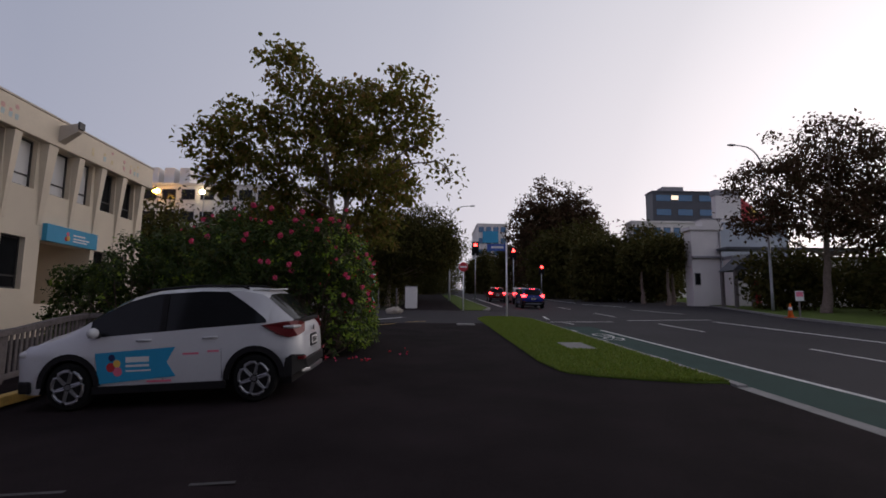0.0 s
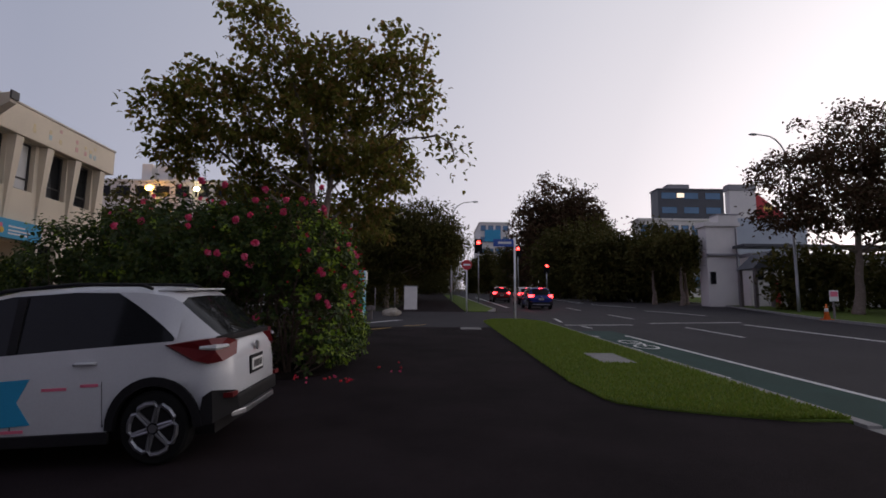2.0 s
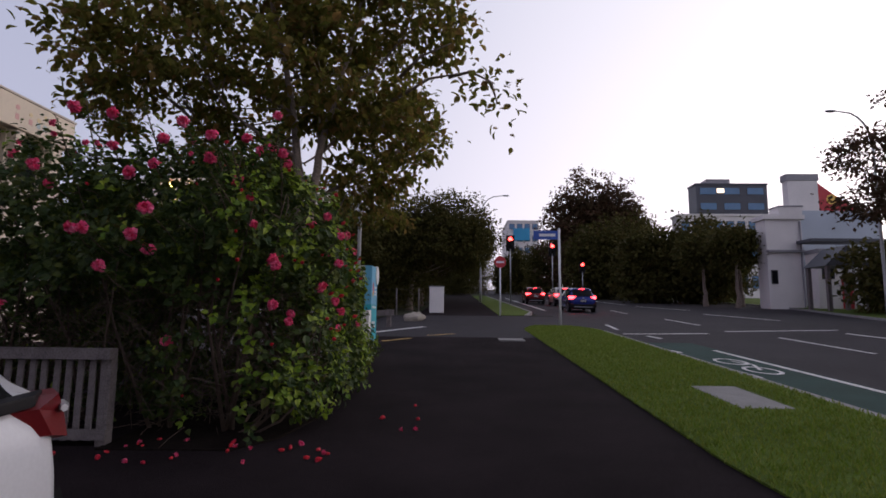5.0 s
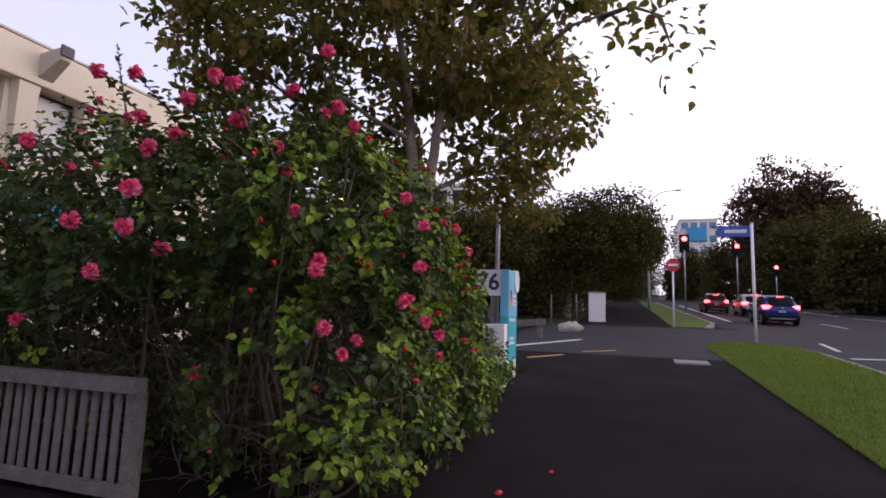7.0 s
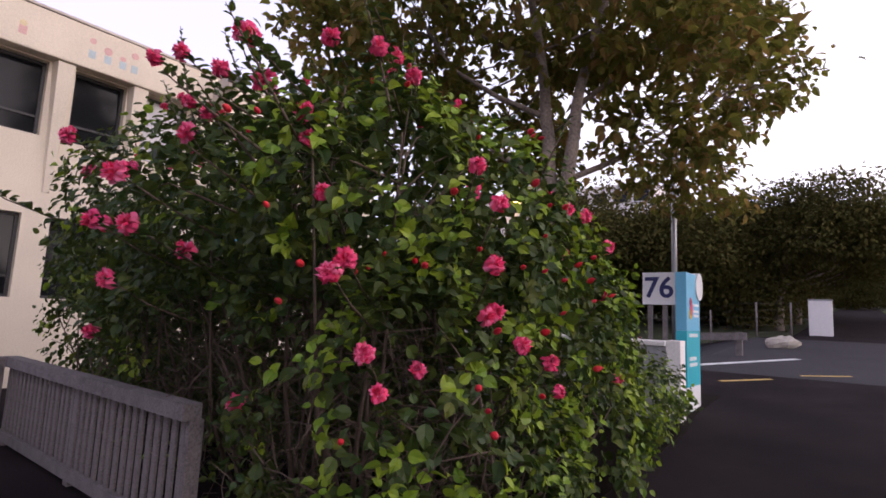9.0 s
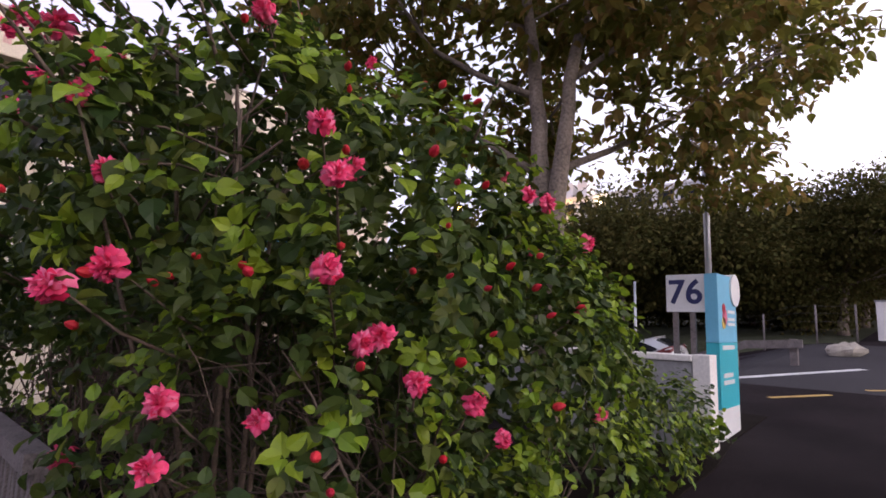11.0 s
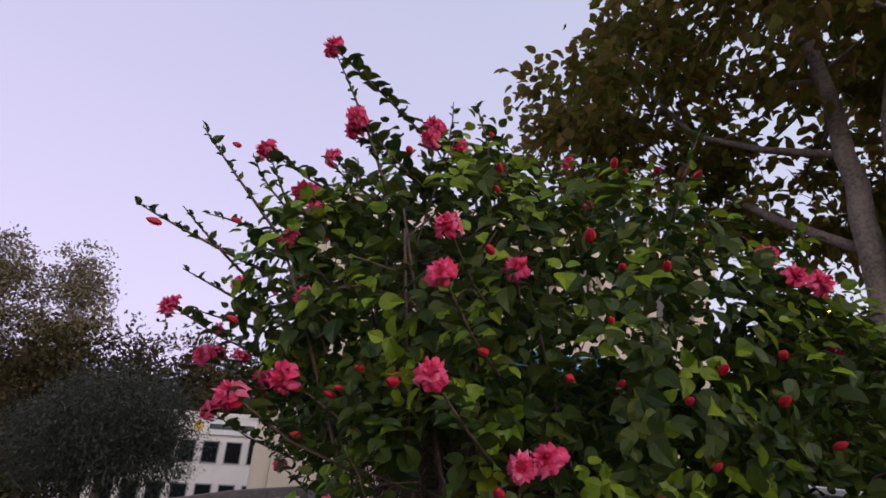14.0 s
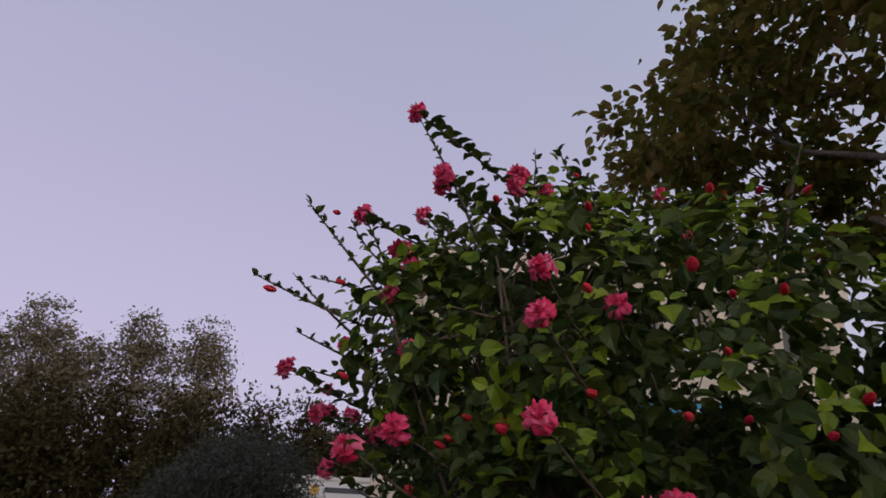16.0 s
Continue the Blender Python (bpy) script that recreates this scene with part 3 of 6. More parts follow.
wall.box(bx - 9, bx - 0.45, 14.9, 17.1, 3.75, zr - 0.05)
wall.box(bx - 9, bx - 0.45, 14.9, 17.1, zb, 1.746)
wall.box(bx - 9, bx - 2.4, 14.9, 17.1, 1.75, 3.746)
wall.box(bx - 0.45, bx, 10.4, 19.95, zs1, zr)
wall.box(bx - 0.45, bx, 10.4, 19.95, 3.5, zs0)
wall.box(bx - 0.45, bx, 10.4, 14.9, zb, 2.12)
wall.box(bx - 0.45, bx, 17.1, 19.95, zb, 2.12)
wall.box(bx - 0.45, bx - 0.05, 14.9, 17.1, zb, 1.75)
for row, z0, z1 in ((UP, zs0, zs1), (LOW, 2.12, 3.5)):
    edges = [10.4] + [v for w in row for v in w] + [19.95]
    for a, b in zip(edges[0::2], edges[1::2]):
        if z0 < 3 and a > 14 and b < 17.5:
            wall.box(bx - 0.45, bx, a, 14.9, z0, z1)
            wall.box(bx - 0.45, bx, 17.1, b, z0, z1)
        else:
            wall.box(bx - 0.45, bx, a, b, z0, z1)
part("wall", wall, CREAM, building)
fins = [10.95, 12.28, 13.49, 14.78, 16.02, 17.14, 18.32, 19.5]
for y in fins:
    w = 0.16 if y != 14.78 else 0.24
    g = Geo()
    g.add([(bx, y - w, zs1 + 0.02), (bx, y + w, zs1 + 0.02), (bx + 0.22, y + w * 0.8, zs1), (bx + 0.22, y - w * 0.8, zs1), (bx, y - w * 0.4, 3.9), (bx, y + w * 0.4, 3.9), (bx + 0.02, y + w * 0.3, 3.9), (bx + 0.02, y - w * 0.3, 3.9)],
          [(0, 1, 2, 3), (7, 6, 5, 4), (3, 2, 6, 7), (0, 3, 7, 4), (2, 1, 5, 6)])
    part("fin", g, CREAM, building)
part("parapet", Geo().box(bx - 0.5, bx + 0.26, 10.35, 20.0, zs1 + 0.02, zr + 0.02), CREAM, building, bevel=0.03)
for i, (a, b) in enumerate(UP):
    facade_window(building, a, b, zs0, zs1, bx - 0.14, reflects=2 <= i < 5)
for i, (a, b) in enumerate(LOW):
    facade_window(building, a, b, 2.12, 3.5, bx - 0.14, reflects=0)
g = Geo()
g.add([(bx + 0.2, 14.85, 6.25), (bx + 0.2, 15.15, 6.25), (bx + 0.2, 15.15, 6.75), (bx + 0.2, 14.85, 6.75), (bx + 0.75, 14.9, 6.62), (bx + 0.75, 15.1, 6.62), (bx + 0.75, 15.1, 6.86), (bx + 0.75, 14.9, 6.86)],
      [(0, 1, 2, 3), (7, 6, 5, 4), (0, 4, 5, 1), (1, 5, 6, 2), (3, 2, 6, 7), (0, 3, 7, 4)])
part("rain_spout", g, CREAM_SHADE, building, "projecting concrete rain spout")
sign = part("sign_board", Geo().box(bx + 0.0, bx + 0.14, 14.95, 17.2, 3.5, 3.98), BLUE_SIGN, building, "bright blue fascia sign")
for dy, dz, r, m in ((0.85, 0.3, 0.06, PINK_PRINT), (0.88, 0.18, 0.08, YELLOW_PRINT), (0.8, 0.15, 0.07, RED_SIGN)):
    part("emblem", Geo().disc((bx + 0.141, 14.95 + dy, 3.5 + dz), (1, 0, 0), r, 0.004, 14), m, sign)
for dz, ln in ((0.28, 0.55), (0.18, 0.75), (0.1, 0.65)):
    part("lettering", Geo().box(bx + 0.14, bx + 0.146, 16.05, 16.05 + ln, 3.5 + dz, 3.54 + dz), WHITE_PAINT, sign)
facade_window(building, 15.1, 15.65, 1.8, 3.3, bx - 2.33)
part("notice_board", Geo().box(bx - 2.39, bx - 2.33, 15.9, 16.4, 2.3, 3.1), DARK_FRAME, building)
part("spout_mouth", Geo().box(bx + 0.751, bx + 0.80, 14.88, 15.12, 6.70, 6.90), DARK_FRAME, building)
part("coping", Geo().box(bx - 0.52, bx + 0.28, 10.33, 20.02, zr + 0.024, zr + 0.07), CREAM_SHADE, building)
part("downpipe", Geo().tube([(bx + 0.05, 19.5, 1.0), (bx + 0.05, 19.5, 4.4)], [0.04, 0.04], 8), CREAM_SHADE, building)
part("annexe", Geo().box(bx - 3.0, bx - 0.05, 10.05, 10.4, 0.0, 2.35), CREAM, building, bevel=0.08)
rnd = random.Random(31)
for y in (11.6, 12.6, 12.85, 13.1, 13.3, 16.4, 17.0, 17.4, 18.1, 18.5, 18.75, 18.95):
    figure = part("painted_figure", Geo().disc((bx + 0.26, y, 6.62 + rnd.uniform(-0.08, 0.12)), (1, 0, 0), rnd.uniform(0.05, 0.08), 0.004, 9), PASTELS[rnd.randrange(3)], building, "pastel painted figure")
    part("painted_body", Geo().box(bx + 0.26, bx + 0.264, y - 0.05, y + 0.06, 6.36, 6.50), PASTELS[rnd.randrange(3)], figure)


# ---- slatted fences of the car park ----
def fence(a, b, label):
    """Upright slats between two rails on posts, from a to b on the ground."""
    a, b = Vector((*a, 0)), Vector((*b, 0))
    d = (b - a).normalized()
    ang = math.degrees(math.atan2(d.y, d.x))
    root = thing("slatted_fence", pose(a.x, a.y, 0, 0, 0, ang), label, "fence", group="car park fences")
    length = (b - a).length

    def gz(u):
        p = a + d * u
        return ground_z(p.x, p.y)
    for u in span(0.06, length - 0.06, 1.9):
        z = gz(u)
        part("post", Geo().box(u - 0.05, u + 0.05, -0.02, 0.08, z - 0.2, z + 0.78), OLD_WOOD, root, bevel=0.008)
    for lo, hi, y0, y1, nm in ((0.78, 0.88, -0.07, 0.05, "top_rail"), (0.06, 0.15, -0.05, 0.0, "bottom_rail")):
        g = Geo()
        us = span(0, length, 0.9)
        for u in us:
            z = gz(u)
            g.v += [(u, y0, z + lo), (u, y1, z + lo), (u, y1, z + hi), (u, y0, z + hi)]
        k = len(us)
        g.f = [(4 * i + j, 4 * i + 4 + j, 4 * i + 4 + (j + 1) % 4, 4 * i + (j + 1) % 4) for i in range(k - 1) for j in range(4)] + [(0, 1, 2, 3), (4 * k - 1, 4 * k - 2, 4 * k - 3, 4 * k - 4)]
        part(nm, g, OLD_WOOD, root)
    rnd = random.Random(int(length * 100))
    slat = made("slat", Geo().box(-0.028, 0.028, -0.026, -0.004, 0.05, 0.78), OLD_WOOD, bevel=0.004)
    u = 0.1
    while u < length - 0.05:
        ob = new("slat", slat)
        ob.parent = root
        ob.matrix_basis = pose(u, rnd.uniform(-0.004, 0.004), gz(u) + rnd.uniform(-0.01, 0.005), 0, rnd.uniform(-0.6, 0.6), 0)
        u += 0.115
    return root


fence((-7.0, 11.2), (-3.27, 11.2), "weathered grey timber slat fence under the hibiscus")
fence((-7.0, 5.0), (-7.0, 11.15), "weathered grey timber slat fence at the parking bay's head")

g = Geo().box(-5.85, -5.70, 6.3, 9.0, 0.02, 0.16)
g.v = [(x, y, z + ground_z(-5.7, y)) for x, y, z in g.v]
tagged(new("wheel_stop", made("wheel_stop", g, YELLOW, bevel=0.02)), "worn yellow wheel stop in the parking bay", "wheel stop")
g = Geo()
g.add([(x, y, ground_z(x, y) + dz) for dz in (-0.1, 0.014) for x, y in ((-3.3, 11.08), (-2.1, 11.12), (-1.8, 11.5), (-1.65, 12.2), (-1.65, 16.2), (-1.8, 17.4), (-1.8, 19.0), (-3.3, 19.0))], [(8, 9, 10, 11, 12, 13, 14, 15)] + [(i, (i + 1) % 8, 8 + (i + 1) % 8, 8 + i) for i in range(8)])
structure("ground_2", g, SOIL, "dark soil bed under the hibiscus")


# ---- the hibiscus ----
def flower_mesh(seed, r=0.052):
    """A ruffled double bloom: five whorls of crinkled, notched petals round a tight heart; z is outward."""
    rnd = random.Random(seed)
    g = Geo()
    for ring, (k, tilt, ln, z0) in enumerate(((7, 1.5, 1.0, 0.0), (8, 1.15, 0.95, 0.25), (8, 0.8, 0.85, 0.5), (7, 0.45, 0.72, 0.75), (5, 0.15, 0.6, 0.95))):
        for j in range(k):
            a = 2 * math.pi * (j + 0.5 * ring) / k + rnd.uniform(-0.3, 0.3)
            t = tilt + rnd.uniform(-0.3, 0.3)
            length = r * ln * rnd.uniform(0.7, 1.12)
            out = Vector((math.cos(a), math.sin(a), 0))
            side = Vector((-math.sin(a), math.cos(a), 0))
            wave = rnd.uniform(0, 6.28)
            vs = []
            for q, u in enumerate((0.0, 0.4, 0.75, 1.0)):
                bend = t * (0.5 + 0.75 * u * u)
                c = out * math.sin(bend) * length * u + Vector((0, 0, math.cos(bend) * length * u + r * z0 * 0.35))
                half = r * (0.08, 0.26, 0.40, 0.34)[q]
                for e in range(5):
                    sx = (e - 2) / 2
                    ruffle = (0.26 * math.sin(wave + sx * 4.6) + rnd.uniform(-0.08, 0.08)) * r * u * u
                    notch = -0.12 * r * (abs(sx) > 0.9) * (u > 0.9)
                    vs.append(c + side * half * sx + Vector((0, 0, ruffle + 0.08 * r * sx * sx * u)) + out * (ruffle * 0.6 + notch))
            g.add(vs, [(5 * m + e, 5 * m + e + 1, 5 * m + e + 6, 5 * m + e + 5) for m in range(3) for e in range(4)])
    return made("flower", g, PETAL, smooth=True)


def bud_mesh(r=0.016):
    g = Geo()
    g.tube([(0, 0, -0.01), (0, 0, 0.0), (0, 0, 0.018), (0, 0, 0.036), (0, 0, 0.05)], [0.005, r * 0.8, r, r * 0.75, r * 0.2], 7)
    return made("bud", g, BUD)


FLOWERS = [flower_mesh(s) for s in range(6)]
BUDS = [bud_mesh(), bud_mesh(0.02)]
hib_base = ground_z(-2.6, 12.0)
hibiscus = thing("hibiscus_bush", pose(0, 0, 0), "large leafy hibiscus bush covered in pink double flowers", "bush")
LOBES = np.array([
    (-2.75, 12.5, 1.95, 1.35, 1.45, 1.65),
    (-3.9, 12.0, 1.95, 1.5, 1.15, 1.5),
    (-5.5, 12.2, 2.05, 1.4, 1.1, 1.5),
    (-2.2, 13.4, 1.75, 0.85, 1.5, 1.3),
    (-2.1, 14.9, 1.3, 0.65, 1.2, 0.75),
    (-1.95, 11.85, 1.6, 0.65, 0.85, 1.05),
    (-1.95, 12.3, 2.6, 0.7, 1.0, 0.8),
    (-2.15, 11.03, 2.78, 0.35, 0.4, 0.42),
    (-2.35, 11.65, 2.8, 0.85, 0.75, 0.88),
    (-3.2, 11.5, 2.72, 0.9, 0.8, 0.95),
    (-4.3, 11.5, 2.75, 0.95, 0.85, 0.95),
    (-5.1, 11.7, 2.6, 0.8, 0.7, 0.85),
    (-2.5, 11.6, 1.8, 0.8, 0.6, 1.0),
    (-6.9, 11.95, 1.65, 0.8, 0.6, 0.75),
    (-1.75, 13.2, 2.1, 0.45, 0.9, 0.8),
    (-6.6, 12.05, 2.4, 0.9, 0.75, 1.0),
    (-1.95, 15.8, 1.3, 0.5, 0.7, 0.5),
    (-8.0, 12.6, 1.7, 0.9, 0.6, 0.9),
    (-1.75, 12.3, 1.15, 0.5, 0.8, 0.55),
    (-1.75, 13.7, 1.2, 0.45, 0.9, 0.55),
    (-2.0, 11.55, 1.1, 0.6, 0.45, 0.55),
])
LOBE_AREA = LOBES[:, 3] * LOBES[:, 4] + LOBES[:, 4] * LOBES[:, 5] + LOBES[:, 3] * LOBES[:, 5]


def inside(p, k=0.86):
    q = (p[:, None, :] - LOBES[None, :, :3]) / LOBES[None, :, 3:]
    return ((q ** 2).sum(2) < k * k).any(1)


rng = np.random.default_rng(11)
n = 12500
pick = rng.choice(len(LOBES), n, p=LOBE_AREA / LOBE_AREA.sum())
d = unit(n, rng)
r = 0.78 + 0.31 * rng.random((n, 1)) ** 0.9
r *= 1 + 0.07 * np.sin(d[:, :1] * 9 + 1) * np.sin(d[:, 2:] * 8)
twig_p = LOBES[pick, :3] + d * r * LOBES[pick, 3:]
hollow = np.sin(twig_p[:, 0] * 5.1 + 0.7) * np.sin(twig_p[:, 1] * 4.7 + 2.0) * np.sin(twig_p[:, 2] * 5.6 + 0.4) + 0.5 * np.sin(twig_p[:, 0] * 11 + twig_p[:, 2] * 9) * np.sin(twig_p[:, 1] * 10 - twig_p[:, 2] * 7)
deep = np.sin(twig_p[:, 0] * 2.4 + 0.5) * np.sin(twig_p[:, 2] * 3.3 + 1.0) + 0.4 * np.sin(twig_p[:, 1] * 3.1)
ok = (hollow > -0.2) & ((deep > -0.62) | (twig_p[:, 0] > -2.1) | (twig_p[:, 1] > 12.0)) & ~inside(twig_p, 0.80) & (twig_p[:, 2] > SLOPE * twig_p[:, 1] + 0.12)
# the fence keeps the foot of the bush behind it
ok &= ~((twig_p[:, 1] < 11.25) & (twig_p[:, 0] < -3.1) & (twig_p[:, 2] < 1.75))
# the lower inside is bare and twiggy
ok &= ~((twig_p[:, 0] < -2.05) & (twig_p[:, 1] < 12.2) & (twig_p[:, 2] < 2.05) & (rng.random(n) < 0.62))
twig_p, twig_d = twig_p[ok], d[ok]
twig_d = twig_d * 0.8 + np.array([0, 0, 0.45]) + rng.normal(size=twig_d.shape) * 0.25
twig_d /= np.linalg.norm(twig_d, axis=1, keepdims=True)

# spikes that stand out over the top: foot, tip
LEFT_SHOOTS = [
    ((-1.78, 11.25, 3.06), (-1.78, 11.13, 3.38), (-1.78, 10.97, 3.66)),
    ((-2.00, 10.89, 2.86), (-2.00, 10.61, 3.17), (-2.00, 10.47, 3.34)),
    ((-2.05, 10.84, 2.75), (-2.05, 10.49, 2.88), (-2.05, 10.28, 2.98)),
    ((-2.20, 10.91, 2.98), (-2.20, 10.79, 3.23), (-2.20, 10.72, 3.36)),
    ((-2.10, 10.81, 2.69), (-2.10, 10.61, 2.84), (-2.10, 10.44, 3.01)),
    ((-2.20, 11.02, 3.00), (-2.20, 10.74, 3.13), (-2.20, 10.65, 3.35)),
    ((-2.00, 11.42, 3.19), (-2.00, 11.55, 3.41), (-2.00, 11.53, 3.69)),
    ((-2.05, 11.74, 3.28), (-2.05, 11.75, 3.52), (-2.05, 11.65, 3.74)),
]
MIDDLE_SHOOTS = [
    ((-2.10, 11.24, 3.16), (-2.10, 11.08, 3.24), (-2.10, 10.98, 3.34)),
    ((-1.98, 11.42, 3.10), (-1.98, 11.45, 3.29), (-1.98, 11.45, 3.51)),
    ((-2.10, 11.71, 3.17), (-2.10, 11.67, 3.34), (-2.10, 11.61, 3.49)),
    ((-2.20, 10.82, 2.62), (-2.20, 10.65, 2.69), (-2.20, 10.47, 2.77)),
    ((-2.40, 10.88, 2.56), (-2.40, 10.64, 2.61), (-2.40, 10.50, 2.64)),
    ((-2.00, 11.83, 3.27), (-2.00, 11.80, 3.41), (-2.00, 11.78, 3.56)),
    ((-2.00, 11.10, 3.07), (-2.00, 11.15, 3.21), (-2.00, 11.12, 3.31)),
    ((-2.15, 10.95, 2.87), (-2.15, 10.70, 3.00), (-2.15, 10.52, 3.01)),
]
BACK_SHOOTS = [
    ((-3.60, 11.20, 3.30), (-3.65, 11.10, 3.60), (-3.70, 11.05, 4.05)),
    ((-3.90, 11.30, 3.20), (-3.95, 11.20, 3.50), (-4.00, 11.10, 3.75)),
    ((-4.60, 11.30, 3.00), (-4.65, 11.25, 3.30), (-4.70, 11.20, 3.55)),
    ((-5.20, 11.60, 3.10), (-5.30, 11.50, 3.30), (-5.40, 11.40, 3.55)),
    ((-3.00, 11.20, 3.40), (-3.05, 11.10, 3.65), (-3.10, 11.05, 3.85)),
    ((-1.50, 12.30, 3.00), (-1.40, 12.30, 3.20), (-1.35, 12.35, 3.35)),
]
sp_p, sp_d = [], []
for a, mid, b in LEFT_SHOOTS + MIDDLE_SHOOTS + BACK_SHOOTS:
    a, mid, b = Vector(a), Vector(mid), Vector(b)
    g = Geo()
    curve_p = [a.lerp(mid, t).lerp(mid.lerp(b, t), t) for t in (0, 0.2, 0.4, 0.6, 0.8, 1.0)]
    g.tube(curve_p, [0.008, 0.007, 0.006, 0.005, 0.004, 0.002], 5)
    part("shoot", g, TWIG, hibiscus, smooth=True)
    count = int((b - a).length / 0.027)
    for i in range(count):
        t = i / count
        sp_p.append(a.lerp(mid, t).lerp(mid.lerp(b, t), t))
        sp_d.append(Vector((math.cos(i * 2.4), math.sin(i * 2.4), 0.35)) + (b - a).normalized() * 0.6)

# leaves: a rosette of five to seven on each twig
per = 6
n = len(twig_p)
tp, td = np.repeat(twig_p, per, 0), np.repeat(twig_d, per, 0)
k = np.tile(np.arange(per), n)
ang = k * 2.4 + np.repeat(rng.random(n) * 6.28, per)
ref = np.tile(np.array([0.31, 0.2, 0.93]), (len(tp), 1))
u = np.cross(td, ref)
u /= np.maximum(np.linalg.norm(u, axis=1, keepdims=True), 1e-6)
w = np.cross(td, u)
radial = u * np.cos(ang)[:, None] + w * np.sin(ang)[:, None]
pos = tp - td * (k * 0.028)[:, None] + rng.normal(size=tp.shape) * 0.012 + radial * 0.012
along = radial * 0.9 + td * (0.55 - 0.12 * k)[:, None] + np.array([0, 0, -0.2]) + rng.normal(size=tp.shape) * 0.18
size = (0.050 + 0.009 * k) * rng.uniform(0.75, 1.25, len(tp))
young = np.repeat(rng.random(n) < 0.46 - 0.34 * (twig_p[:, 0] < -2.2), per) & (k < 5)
face = td + rng.normal(size=td.shape) * 0.25
near = (pos[:, 0] > -1.9) & (pos[:, 1] < 12.9) & (pos[:, 2] > 1.7) & (pos[:, 2] < 3.2) & (k > 1)
near &= np.cumsum(near & (rng.random(len(near)) < 0.35)) <= 280
picked = near & (rng.random(len(near)) < 0.5)
picked[np.flatnonzero(picked)[280:]] = False
leaf_one = [leaves("leaf", np.zeros((1, 3)), np.array([[0.0, 1.0, 0.0]]), np.array([[0.0, 0.0, 1.0]]), np.ones(1), 0.72, f) for f in (0.08, 0.13)]
for me, m_ in zip(leaf_one, (HIB_LEAF, HIB_YOUNG)):
    me.materials.append(m_)
for q in np.flatnonzero(picked):
    y_ax = Vector(along[q]).normalized()
    x_ax = y_ax.cross(Vector(face[q])).normalized()
    z_ax = x_ax.cross(y_ax)
    ob = new("leaf", leaf_one[int(young[q])])
    ob.parent = hibiscus
    ob.matrix_basis = Matrix.Translation(Vector(pos[q])) @ Matrix((x_ax, y_ax, z_ax)).transposed().to_4x4() @ Matrix.Scale(float(size[q]), 4)
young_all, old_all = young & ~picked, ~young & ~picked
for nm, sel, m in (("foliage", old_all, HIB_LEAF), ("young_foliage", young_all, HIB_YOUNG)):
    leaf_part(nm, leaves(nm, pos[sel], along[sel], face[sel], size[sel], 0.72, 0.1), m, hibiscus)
sp = np.array([tuple(p) for p in sp_p])
sd = np.array([tuple(p) for p in sp_d]) + rng.normal(size=sp.shape) * 0.2
leaf_part("shoot_leaves", leaves("shoot_leaves", sp, sd, np.tile(np.array([0, 0, 1.0]), (len(sp), 1)) + rng.normal(size=sp.shape) * 0.3, 0.048 * rng.uniform(0.6, 1.2, len(sp)), 0.62, 0.12), HIB_LEAF, hibiscus)
# inner shade: older, darker leaves deeper in the bush
n = 17000
pick = rng.choice(len(LOBES), n, p=LOBE_AREA / LOBE_AREA.sum())
d = unit(n, rng)
ip = LOBES[pick, :3] + d * (0.55 + 0.3 * rng.random((n, 1))) * LOBES[pick, 3:]
ok = (ip[:, 2] > SLOPE * ip[:, 1] + 0.3) & ~((ip[:, 2] < 2.2) & (ip[:, 0] < -1.9) & (ip[:, 1] < 12.4)) & ~((ip[:, 2] < 1.9) & (rng.random(n) < 0.75)) & ~((ip[:, 1] < 11.3) & (ip[:, 0] < -3.1))
ip = ip[ok]
leaf_part("inner_foliage", leaves("inner_foliage", ip, unit(len(ip), rng), unit(len(ip), rng) + np.array([0, 0, 0.8]), 0.08 * rng.uniform(0.7, 1.3, len(ip)), 0.72, 0.1), HIB_LEAF, hibiscus)

# shaded old leaves at the back of the bush, low down
n = 9000
bp = np.stack([rng.uniform(-8.8, -2.0, n), 12.35 + 1.0 * rng.random(n), rng.uniform(0.75, 2.6, n)], 1)
leaf_part("shaded_foliage", leaves("shaded_foliage", bp, unit(n, rng), unit(n, rng) + np.array([0, 0, 0.5]), 0.10 * rng.uniform(0.7, 1.3, n), 0.72, 0.1), HIB_LEAF, hibiscus)

